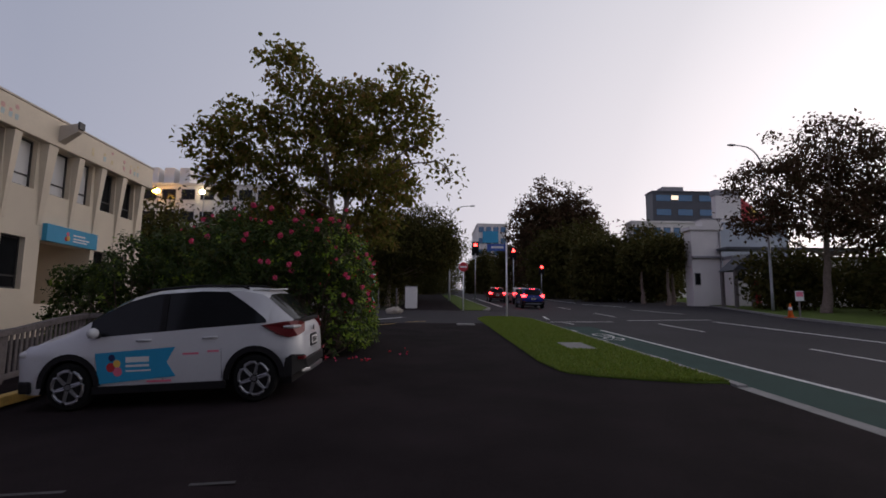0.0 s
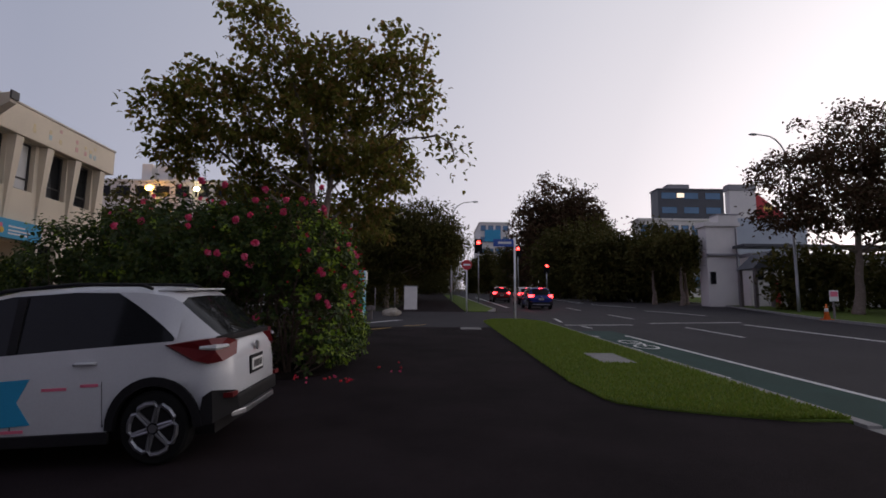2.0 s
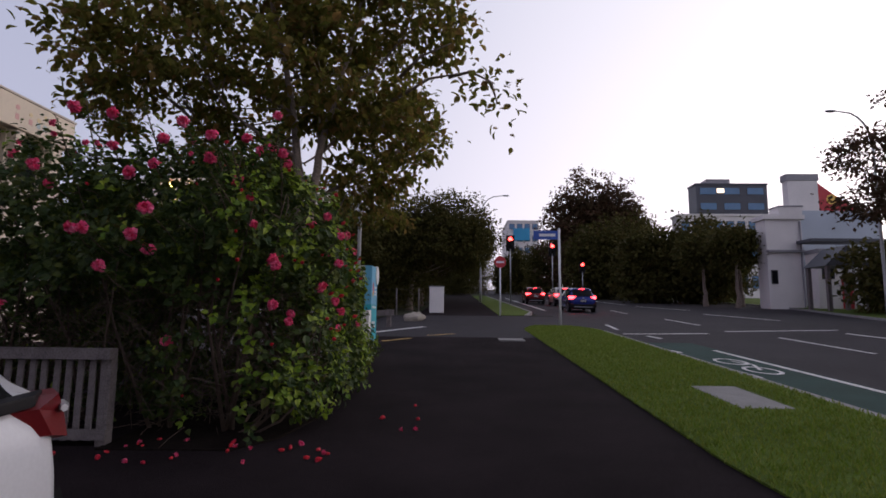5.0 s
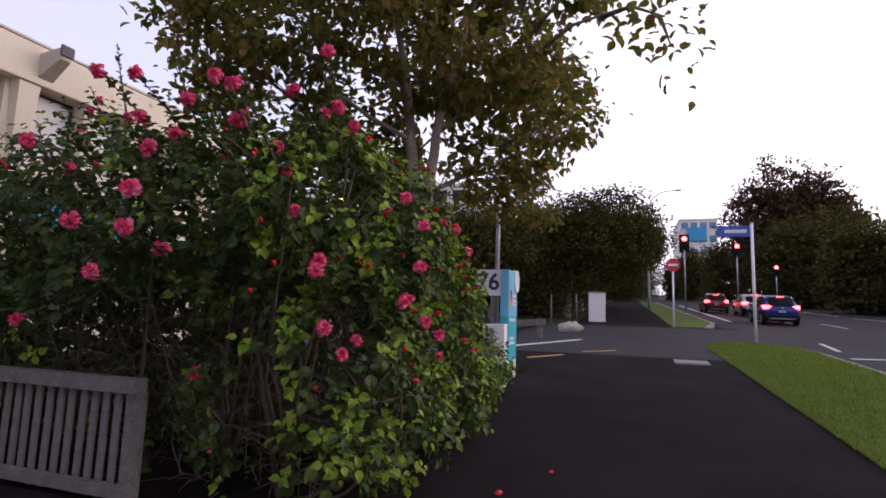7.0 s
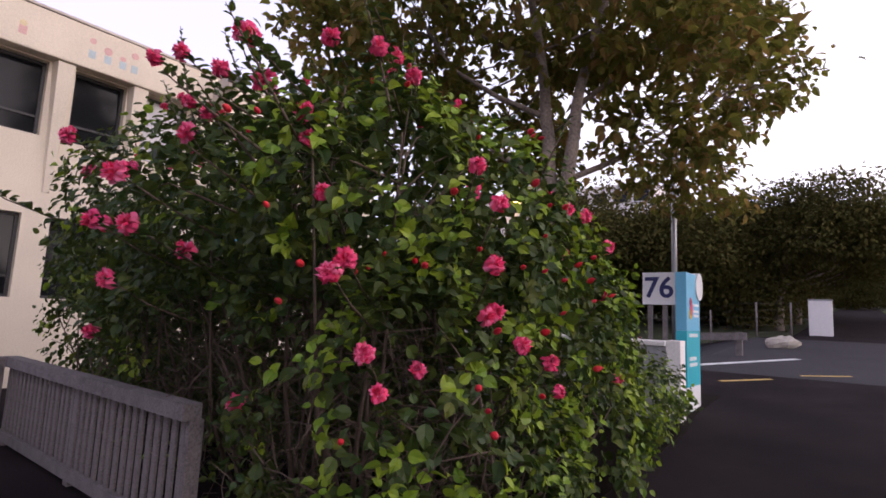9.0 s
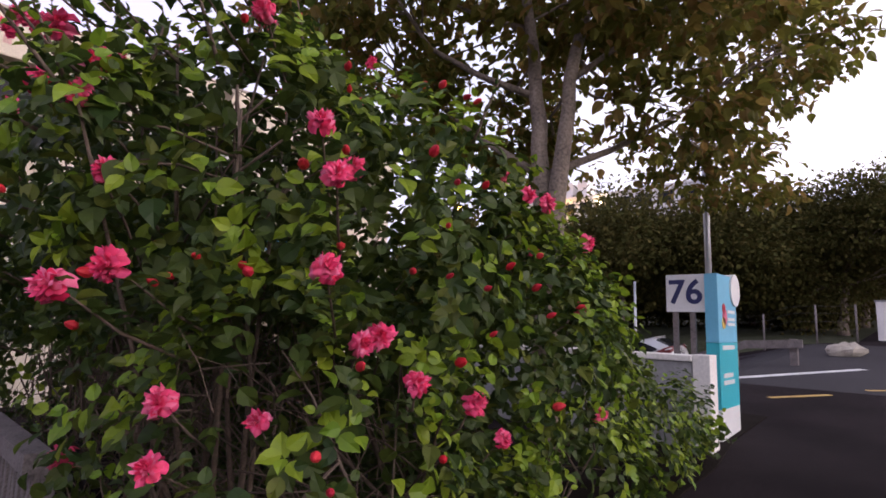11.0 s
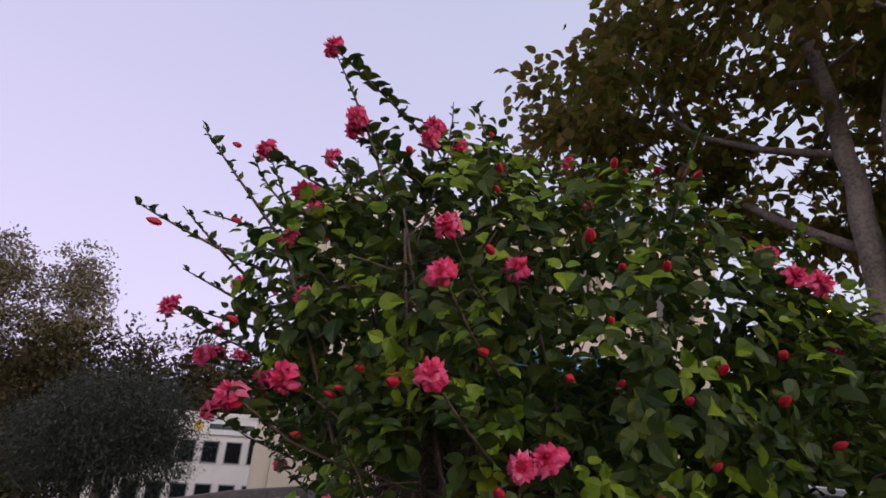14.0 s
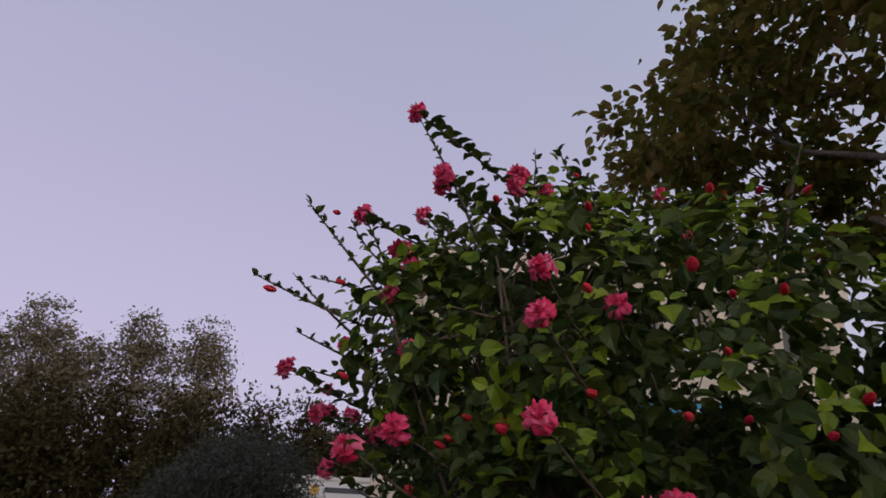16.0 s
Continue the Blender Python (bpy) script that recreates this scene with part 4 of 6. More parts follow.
# stems rise from the soil and fan out
rnd = random.Random(4)
ROOTS = ((-2.35, 11.75), (-2.2, 12.9), (-3.1, 11.9), (-4.0, 12.0), (-5.2, 12.2), (-6.6, 12.1))
for i in range(46):
    c = LOBES[rnd.randrange(len(LOBES))]
    x0, y0 = ROOTS[min(range(len(ROOTS)), key=lambda q: abs(ROOTS[q][0] - c[0]) + rnd.uniform(0, 0.8))]
    x0, y0 = x0 + rnd.uniform(-0.12, 0.12), y0 + rnd.uniform(-0.12, 0.12)
    z0 = ground_z(x0, y0)
    v = Vector(unit(1, rng)[0])
    v.z = abs(v.z)
    tip = Vector(c[:3].tolist()) + Vector((v.x * c[3], v.y * c[4], v.z * c[5])) * 0.85
    mid = Vector((x0, y0, z0)).lerp(tip, 0.45) + Vector((rnd.uniform(-0.25, 0.25), rnd.uniform(-0.2, 0.2), -0.12))
    g = Geo()
    g.tube([(x0, y0, z0 - 0.1), mid, tip], [rnd.uniform(0.014, 0.028), 0.012, 0.005], 6)
    for _ in range(7):
        a = mid.lerp(tip, rnd.random())
        b = a + Vector(unit(1, rng)[0]) * rnd.uniform(0.25, 0.7) + Vector((0, 0, 0.15))
        if not inside(np.array([tuple(b)]), 0.98)[0]:
            continue
        g.tube([a, a.lerp(b, 0.5) + Vector((0, 0, 0.04)), b], [0.006, 0.005, 0.002], 4)
    part("stem", g, TWIG, hibiscus, smooth=True)


# dry brown twigs fill the bare foot of the bush
g = Geo()
for i in range(1500):
    a = Vector((rnd.uniform(-5.2, -1.75), rnd.uniform(11.25, 12.6), 0))
    a.z = ground_z(a.x, a.y) + rnd.uniform(0.05, 1.45)
    d_ = Vector((rnd.gauss(0, 0.6), rnd.gauss(-0.1, 0.45), rnd.gauss(0.35, 0.5))).normalized() * rnd.uniform(0.15, 0.5)
    b = a + d_
    if a.y + d_.y < 11.05 or (b.x < -3.15 and b.y < 11.3):
        continue
    r0 = rnd.uniform(0.002, 0.005)
    g.tube([a, a + d_ * 0.5 + Vector((rnd.uniform(-0.03, 0.03), rnd.uniform(-0.03, 0.03), 0.02)), b], [r0, r0 * 0.8, r0 * 0.4], 3, caps=False)
part("dry_undergrowth", g, TWIG, hibiscus, "tangle of dry brown twigs", kind="stuff")
extra_p, extra_d = [], []


def stalk(p):
    """The leafy shoot that carries a flower."""
    p = Vector(p)
    core = Vector((max(-4.5, min(-2.3, p.x)), 12.3, p.z - 0.35))
    ln = 0.22 if inside(np.array([tuple(p)]), 1.0)[0] else 0.5
    foot = p + (core - p).normalized() * ln + Vector((0, 0, -0.12))
    mid = foot.lerp(p, 0.55) + Vector((rnd.uniform(-0.03, 0.03), rnd.uniform(-0.03, 0.03), -0.02))
    part("flower_stalk", Geo().tube([foot, mid, p], [0.006, 0.005, 0.003], 5), TWIG, hibiscus, smooth=True)
    for i in range(int(ln / 0.018)):
        t = i / (ln / 0.018)
        extra_p.append(foot.lerp(mid, t).lerp(mid.lerp(p, t), t))
        extra_d.append(Vector((math.cos(i * 2.4), math.sin(i * 2.4), 0.3)))


def bloom(p, r, mesh, name="flower"):
    """A flower on its short stalk, turned to the outside of the bush."""
    out = Vector(p) - Vector((-2.9, 12.6, p[2] - 0.15))
    out = (out.normalized() + Vector((rnd.uniform(-0.3, 0.3), rnd.uniform(-0.3, 0.3), rnd.uniform(-0.1, 0.4)))).normalized()
    m = out.to_track_quat("Z", "Y").to_matrix().to_4x4()
    ob = new(name, mesh)
    ob.parent = hibiscus
    ob.matrix_basis = Matrix.Translation(p) @ m @ Matrix.Diagonal((r, r, r, 1)) @ pose(0, 0, 0, 0, 0, rnd.uniform(0, 360))
    return ob


FRONT_FLOWERS = [
    (-5.10, 12.00, 3.60), (-4.58, 10.30, 2.88), (-4.56, 10.98, 3.07), (-4.18, 10.98, 1.90), (-3.84, 10.98, 3.00), (-3.67, 10.98, 3.74),
    (-3.64, 10.55, 3.06), (-3.38, 10.69, 2.55), (-3.35, 11.09, 3.40), (-3.30, 10.98, 3.67), (-3.20, 10.58, 2.53), (-3.10, 10.98, 3.11),
    (-3.06, 10.63, 2.22), (-2.88, 10.98, 3.19), (-2.82, 10.90, 2.39), (-2.81, 10.98, 3.43), (-2.80, 10.60, 2.48), (-2.79, 11.26, 1.58),
    (-2.69, 11.08, 3.63), (-2.60, 10.45, 2.67), (-2.36, 10.98, 3.25), (-2.25, 10.71, 3.40), (-2.17, 11.62, 3.54), (-2.11, 10.98, 3.06),
    (-2.10, 11.10, 3.50), (-1.98, 11.45, 3.52),
]
SIDE_FLOWERS = [
    (-1.96, 10.90, 2.88), (-1.95, 11.00, 2.65), (-1.88, 13.06, 3.09), (-1.82, 13.28, 2.63), (-1.80, 11.18, 1.92), (-1.79, 11.41, 3.34),
    (-1.77, 10.97, 3.67), (-1.75, 11.10, 3.35), (-1.75, 10.99, 2.33), (-1.72, 11.47, 1.84), (-1.67, 10.84, 2.26), (-1.65, 12.96, 2.91),
    (-1.62, 11.73, 2.77), (-1.62, 11.10, 1.77), (-1.50, 12.91, 2.84), (-1.50, 13.35, 2.68), (-1.50, 13.27, 2.30), (-1.50, 11.72, 2.11),
    (-1.50, 11.81, 2.14), (-1.50, 12.55, 1.68), (-1.41, 13.32, 1.72), (-1.40, 12.22, 1.88), (-1.38, 11.88, 1.98), (-1.38, 11.42, 2.80),
    (-1.24, 11.37, 2.33), (-1.23, 11.38, 2.60),
]
for group in (FRONT_FLOWERS, SIDE_FLOWERS):
    for x, y, z in group:
        if x < -2.3:
            x, y = x + 0.02, y - 0.08
        bloom((x, y, z), rnd.uniform(0.95, 1.2) if group is FRONT_FLOWERS else rnd.uniform(0.85, 1.05), FLOWERS[rnd.randrange(6)])
        stalk((x, y, z))
BUD_PLACES = [(-1.85, 10.45, 2.84), (-2.05, 10.62, 3.3), (-2.25, 10.75, 3.37), (-1.76, 11.32, 3.25), (-1.57, 11.64, 3.13), (-1.52, 11.62, 3.02), (-1.67, 11.35, 2.36), (-1.35, 11.81, 2.37), (-1.46, 11.58, 2.44), (-1.26, 12.09, 2.72), (-1.25, 12.24, 2.42), (-1.25, 12.46, 2.49), (-1.3, 11.94, 2.36), (-1.35, 12.27, 2.15), (-1.37, 12.74, 2.24), (-3.35, 10.75, 2.96), (-2.58, 11.06, 3.25), (-2.1, 10.97, 3.05), (-1.33, 11.87, 2.81), (-1.28, 11.95, 2.71), (-1.28, 11.91, 2.54), (-1.36, 11.46, 1.8), (-1.29, 11.93, 1.73), (-1.27, 12.46, 2.35), (-1.74, 11.02, 1.57), (-2.58, 11.15, 1.09), (-2.83, 10.96, 3.2), (-1.29, 12.15, 2.33), (-1.32, 12.94, 2.29), (-1.46, 12.04, 3.17)]
for x, y, z in BUD_PLACES:
    bloom((x, y, z), rnd.uniform(0.6, 1.0), BUDS[rnd.randrange(2)], "bud")
# small half-open blooms and more buds at the twig tips along the top and the street side
tips = [Vector(p) for p in twig_p if p[1] < 12.8 and p[0] > -5.4 and not inside(np.array([p]), 0.97)[0]]
high = [p for p in tips if p.z > 3.0]
for p in rnd.sample(high, 18):
    bloom(tuple(p), rnd.uniform(0.45, 0.75), FLOWERS[rnd.randrange(6)])
for p in rnd.sample(high, 14) + rnd.sample([p for p in tips if 1.6 < p.z < 3.0 and p.x > -2.6], 16):
    bloom(tuple(p), rnd.uniform(0.7, 1.1), BUDS[rnd.randrange(2)], "bud")
sp = np.array([tuple(p) for p in extra_p])
sd = np.array([tuple(p) for p in extra_d]) + rng.normal(size=sp.shape) * 0.25
leaf_part("stalk_leaves", leaves("stalk_leaves", sp, sd, np.tile(np.array([0, 0, 1.0]), (len(sp), 1)) + rng.normal(size=sp.shape) * 0.3, 0.075 * rng.uniform(0.6, 1.2, len(sp)), 0.7, 0.12), HIB_LEAF, hibiscus)
# fallen blooms on the path
for i in range(34):
    x, y = rnd.uniform(-3.6, -1.15), rnd.uniform(10.65, 11.4)
    if i > 28:
        x, y = rnd.uniform(-1.2, -0.5), rnd.uniform(10.5, 13.0)
    ob = new("fallen_flower", FLOWERS[i % 4] if i % 3 == 0 else BUDS[i % 2])
    s = rnd.uniform(0.35, 0.6) if i % 3 == 0 else rnd.uniform(0.7, 1.2)
    ob.matrix_basis = pose(x, y, ground_z(x, y) + 0.015, rnd.uniform(60, 120), 0, rnd.uniform(0, 360)) @ Matrix.Diagonal((s, s, s, 1))
    tagged(ob, "fallen faded pink blossom lying on asphalt", "flower", group="fallen blossoms")

# ---- the broad-leaved tree behind the hibiscus ----
tb = (-2.66, 14.8, ground_z(-2.66, 14.8))
tree("broadleaf_tree", tb, [
    (-1.4, -0.7, 7.45, 0.75, 0.8, 0.75), (-0.8, 0.0, 6.6, 1.1, 1.2, 0.9), (0.65, 0.1, 6.5, 1.1, 1.2, 1.0), (1.9, 0.3, 6.2, 0.85, 1.0, 0.68), (1.4, 0.3, 7.2, 1.1, 1.0, 0.55),
    (-3.0, -0.6, 5.1, 0.8, 1.0, 0.75), (-1.75, -0.7, 5.2, 1.1, 1.15, 0.95), (0.3, -0.2, 4.95, 1.2, 1.3, 1.0), (1.4, 0.8, 4.4, 0.6, 0.9, 0.75), (-0.2, 1.4, 5.1, 1.3, 1.0, 1.1), (-3.3, -0.2, 4.3, 0.6, 0.8, 0.5), (0.9, 0.8, 3.5, 0.65, 0.8, 0.5), (-1.7, 0.3, 4.1, 1.1, 0.9, 0.65), (1.5, 3.2, 4.9, 0.9, 1.0, 0.85), (0.6, 3.3, 3.6, 1.0, 1.0, 0.65), (1.0, 2.6, 5.9, 0.9, 1.0, 0.7), (-0.8, 1.6, 3.5, 0.6, 0.6, 0.4), (-1.3, 1.2, 3.85, 0.75, 0.7, 0.5), (-2.2, -0.4, 6.15, 0.8, 0.8, 0.6)],
    0.135, None, TREE_LEAF, "tall broad-leaved tree with grey forked trunk and dense crown", 20000, 0.142, seed=3, clump=0.165, per=34, far=False, width=0.66, shell=0.42, fork=0.41,
    stems=[[(0, 0, -0.25), (0.03, -0.03, 1.2), (-0.02, -0.06, 2.5), (-0.1, 0.0, 3.6), (-0.4, 0.1, 5.2), (-0.9, 0.0, 7.2)], [(0.03, -0.03, 1.6), (0.17, -0.03, 2.9), (0.28, 0.0, 3.9), (0.6, 0.15, 5.2), (0.9, 0.3, 6.9)]],
    sprigs=[((1.4, 0.3, 4.7), (2.75, -0.3, 4.95), 30), ((2.4, -0.1, 4.95), (3.15, -0.3, 4.75), 34), ((3.0, -0.3, 4.8), (3.2, -0.3, 4.4), 34), ((1.4, 0.3, 5.0), (2.45, -0.2, 5.5), 40)])



# ---- cars ----
def car(m, paint, label, lights_on=False, crosstar=True, group=""):
    """A five-door hatchback: lofted body over real wheel arches, glazing, lamps, wheels. x is forward, z up."""
    root = thing("car", m, label, "car", group=group)
    xs = [-2.03, -2.0, -1.94, -1.85, -1.78, -1.7, -1.62, -1.55, -1.48, -1.4, -1.3, -1.22, -1.12, -1.02, -0.94, -0.88, -0.8, -0.6, -0.4, -0.2, 0.0, 0.2, 0.4, 0.6, 0.8, 0.86, 0.92, 1.0, 1.1, 1.2, 1.3, 1.4, 1.5, 1.6, 1.68, 1.75, 1.84, 1.92, 1.98, 2.03]

    def curve(x, pts):
        for (a, p), (b, q) in zip(pts, pts[1:]):
            if x <= b:
                t = (x - a) / (b - a)
                return p + (q - p) * t
        return pts[-1][1]
    wheels = (-1.38, 1.17)

    def bottom(x):
        z = curve(x, ((-2.03, 0.46), (-1.9, 0.36), (-1.72, 0.27), (1.7, 0.22), (1.9, 0.24), (2.03, 0.32)))
        for w in wheels:
            if abs(x - w) < 0.37:
                z = max(z, 0.31 + math.sqrt(max(0, 0.37 ** 2 - (x - w) ** 2)))
        return z

    def top(x):
        return curve(x, ((-2.03, 0.84), (-2.0, 0.95), (-1.94, 1.04), (-1.85, 1.13), (-1.7, 1.27), (-1.55, 1.41), (-1.45, 1.47), (-1.2, 1.515), (-0.6, 1.545), (0.0, 1.53), (0.35, 1.47), (0.75, 1.31), (1.05, 1.13), (1.25, 1.02), (1.5, 0.97), (1.75, 0.89), (1.92, 0.78), (2.03, 0.62)))

    def belt(x):
        return min(top(x) - 0.03, curve(x, ((-2.03, 1.0), (-1.6, 1.03), (-0.5, 0.99), (0.9, 0.93), (1.3, 0.92), (2.03, 0.8))))

    def wide_at(x):
        return curve(x, ((-2.03, 0.60), (-1.97, 0.72), (-1.85, 0.80), (-1.5, 0.845), (1.4, 0.845), (1.75, 0.80), (1.92, 0.72), (2.03, 0.55)))

    def roof_w(x):
        return min(wide_at(x) - 0.05, curve(x, ((-2.03, 0.52), (-1.7, 0.58), (-1.0, 0.63), (0.3, 0.62), (0.8, 0.66), (1.3, 0.74), (2.03, 0.5))))
    rows = []
    for x in xs:
        w, zb_, zt, zl = wide_at(x), bottom(x), top(x), belt(x)
        zm = max(zb_ + 0.01, min(0.70, zl - 0.06))
        rw = roof_w(x)
        rows.append([(x, w - 0.02, zb_), (x, w, min(max(zb_ + 0.005, 0.42), zm)), (x, w, zm), (x, w - 0.035, zl), (x, rw + 0.02, max(zl + 0.008, zt - 0.06)), (x, rw - 0.10, max(zl + 0.014, zt - 0.01)), (x, 0, max(zl + 0.02, zt))])
    body, side_l, side_r, front, rear = Geo(), Geo(), Geo(), Geo(), Geo()
    for sgn in (1, -1):
        for i in range(len(xs) - 1):
            xm = (xs[i] + xs[i + 1]) / 2
            for j in range(6):
                q = [rows[i][j], rows[i + 1][j], rows[i + 1][j + 1], rows[i][j + 1]]
                q = [(x, y * sgn, z) for x, y, z in q]
                face = [(0, 1, 2, 3)] if sgn < 0 else [(3, 2, 1, 0)]
                if j == 3 and -1.58 < xm < 0.95:
                    (side_l if sgn > 0 else side_r).add(q, face)
                elif j >= 4 and 0.32 < xm < 1.08:
                    front.add(q, face)
                elif j >= 4 and -1.92 < xm < -1.52:
                    rear.add(q, face)
                else:
                    body.add(q, face)
    for i, flip in ((0, False), (len(xs) - 1, True)):
        ring = [p for p in rows[i]] + [(x, -y, z) for x, y, z in rows[i][-2::-1]]
        body.add(ring, [tuple(range(len(ring)))[::1 if flip else -1]])
    def panel(name, geo, material, label_, thick):
        me = made(name, geo, material)
        bm = bmesh.new()
        bm.from_mesh(me)
        bmesh.ops.remove_doubles(bm, verts=bm.verts, dist=0.002)
        bmesh.ops.recalc_face_normals(bm, faces=bm.faces)
        bm.to_mesh(me)
        bm.free()
        me.polygons.foreach_set("use_smooth", [True] * len(me.polygons))
        ob = new(name, me)
        ob.parent = root
        return tagged(ob, label=label_)
    panel("body", body, paint, "", 0)
    # the roof sweeps down over the rear end of each side window
    for sgn in (1, -1):
        q = Geo()
        xq = [-0.98 - 0.06 * i for i in range(11)]
        for x in xq:
            w, zl, zt, rw = wide_at(x), belt(x), top(x), roof_w(x)
            f = max(0.0, (x + 1.58) / 0.60) ** 0.75
            a, b = Vector((x, w - 0.035, zl)), Vector((x, rw + 0.02, zt - 0.06))
            for k in (f, 1.0):
                p = a.lerp(b, k)
                q.v.append((p.x, sgn * (p.y + 0.008), p.z + 0.004))
        q.f = [(2 * i, 2 * i + 1, 2 * i + 3, 2 * i + 2) for i in range(len(xq) - 1)]
        panel("rear_quarter", q, paint, "", 0)
    panel("windscreen", front, GLASS_DARK, "dark glass", 0)
    panel("rear_window", rear, GLASS_DARK, "dark glass", 0)
    panel("side_window", side_l, GLASS_DARK, "dark glass", 0)
    panel("side_window", side_r, GLASS_DARK, "dark glass", 0)
    part("underbody", Geo().box(-1.85, 1.85, -0.66, 0.66, 0.2, 0.55), BLACK, root)
    # arch and sill cladding
    for sgn in (1, -1):
        for w in wheels:
            g = Geo()
            for k in range(15):
                a = math.pi * k / 14
                for rr, yy in ((0.355, 0.80), (0.355, 0.862), (0.43, 0.858), (0.43, 0.83)):
                    g.v.append((w + rr * math.cos(a), sgn * yy, 0.31 + rr * math.sin(a)))
            g.f = [(4 * i + j, 4 * i + 4 + j, 4 * i + 4 + (j + 1) % 4, 4 * i + (j + 1) % 4) for i in range(14) for j in range(4)]
            part("arch_trim", g, BLACK, root, smooth=False)
            wheel = part("wheel", Geo().tube([(w, sgn * 0.645, 0.31), (w, sgn * 0.66, 0.31), (w, sgn * 0.82, 0.31), (w, sgn * 0.845, 0.31)], [0.27, 0.31, 0.31, 0.285], 28), RUBBER, root, "black tyre", smooth=False)
            rim = Geo()
            rim.tube([(w, sgn * 0.80, 0.31), (w, sgn * 0.848, 0.31)], [0.205, 0.215], 28)
            part("rim", rim, BLACK, wheel)
            for k in range(6):
                a = 2 * math.pi * k / 6 + 0.26
                c, s = math.cos(a), math.sin(a)
                sp = Geo()
                loop = [(0.05, 0.012), (0.11, 0.05), (0.165, 0.088), (0.20, 0.07), (0.212, 0.0), (0.20, -0.07), (0.165, -0.088), (0.11, -0.05), (0.05, -0.012)]
                sp.tube([(w + c * t + s * h, sgn * 0.853, 0.31 + s * t - c * h) for t, h in loop], [0.012, 0.014, 0.017, 0.021, 0.022, 0.021, 0.017, 0.014, 0.012], 6)
                part("spoke", sp, ALLOY, wheel)
            part("hub_cap", Geo().disc((w, sgn * 0.85, 0.31), (0, sgn, 0), 0.035, 0.016, 12), ALLOY, wheel)
        part("sill_trim", Geo().box(-0.98, 0.84, sgn * 0.84 - 0.02, sgn * 0.84 + 0.02, 0.2, 0.30), BLACK, root, bevel=0.01)
        if crosstar:
            g = Geo()
            g.tube([(-1.25, sgn * 0.56, 1.49), (-1.15, sgn * 0.56, 1.53), (-0.5, sgn * 0.57, 1.56), (0.15, sgn * 0.565, 1.525), (0.25, sgn * 0.56, 1.49)], [0.014, 0.018, 0.018, 0.018, 0.012], 6)
            part("roof_rail", g, BLACK, root, smooth=True)
        # door gaps, pillars, handles, mirror
        for x in (0.80, -0.12, -0.93):
            part("door_gap", Geo().box(x - 0.002, x + 0.002, sgn * 0.842 - 0.006, sgn * 0.842 + 0.0055, 0.34, 0.72), BLACK, root)
        for x0, x1, z1 in ((-0.15, -0.07, 1.46),):
            g = Geo()
            g.add([(x0, sgn * 0.822, 0.985), (x1, sgn * 0.822, 0.985), (x1, sgn * 0.668, z1), (x0, sgn * 0.668, z1), (x0, sgn * 0.80, 0.985), (x1, sgn * 0.80, 0.985), (x1, sgn * 0.64, z1), (x0, sgn * 0.64, z1)], [(0, 1, 2, 3), (7, 6, 5, 4), (0, 3, 7, 4), (1, 5, 6, 2), (2, 6, 7, 3), (0, 4, 5, 1)])
            part("pillar", g, BLACK, root)
        for x in (0.03, -0.88):
            part("door_handle", Geo().tube([(x, sgn * 0.828, 0.87), (x + 0.04, sgn * 0.852, 0.875), (x + 0.17, sgn * 0.852, 0.875), (x + 0.21, sgn * 0.83, 0.87)], [0.012, 0.015, 0.015, 0.012], 6), paint, root, smooth=True)
        mirror = part("door_mirror", Geo().ball((0.78, sgn * 0.93, 1.0), 0.1, 12, (0.7, 1.0, 0.72)), paint, root, smooth=True)
        part("mirror_arm", Geo().box(0.74, 0.82, min(sgn * 0.79, sgn * 0.9), max(sgn * 0.79, sgn * 0.9), 0.93, 0.98), BLACK, mirror)
        # lamps
        tl = Geo()
        rim = [(-1.50, 0.838, 1.0), (-1.70, 0.832, 1.02), (-1.86, 0.81, 1.035), (-1.985, 0.68, 1.03), (-2.02, 0.52, 0.995), (-2.03, 0.58, 0.88), (-1.97, 0.755, 0.835), (-1.86, 0.815, 0.825), (-1.74, 0.838, 0.86)]
        outer = [(x - 0.012, sgn * (y + 0.012), z) for x, y, z in rim]
        inner = [(x + 0.06, sgn * (y - 0.06), z) for x, y, z in rim]
        k = len(rim)
        tl.add(outer + inner + [(-1.93, sgn * 0.815, 0.93)], [(i, (i + 1) % k, 2 * k) if sgn < 0 else ((i + 1) % k, i, 2 * k) for i in range(k)] + [(i, k + i, k + (i + 1) % k, (i + 1) % k) for i in range(k)])
        lamp = part("tail_lamp", tl, BRAKE if lights_on else LAMP_RED_OFF, root, "red tail lamp")
        # whitish reflection on the unlit tail lamp, modelled as a pale strip
        if not lights_on:
            part("lamp_glint", Geo().tube([(-1.80, sgn * 0.845, 0.965), (-1.93, sgn * 0.808, 0.96), (-2.01, sgn * 0.71, 0.965)], [0.014, 0.026, 0.016], 6), LAMP_CLEAR, lamp, "pale strip standing in for a whitish reflection")
        part("reflector", Geo().box(-2.055, -1.97, sgn * 0.68 - 0.07, sgn * 0.68 + 0.07, 0.52, 0.56), LAMP_RED_OFF, root)
        part("headlamp", Geo().ball((1.80, sgn * 0.68, 0.74), 0.16, 12, (0.9, 0.65, 0.42)), LAMP_CLEAR, root, smooth=True)
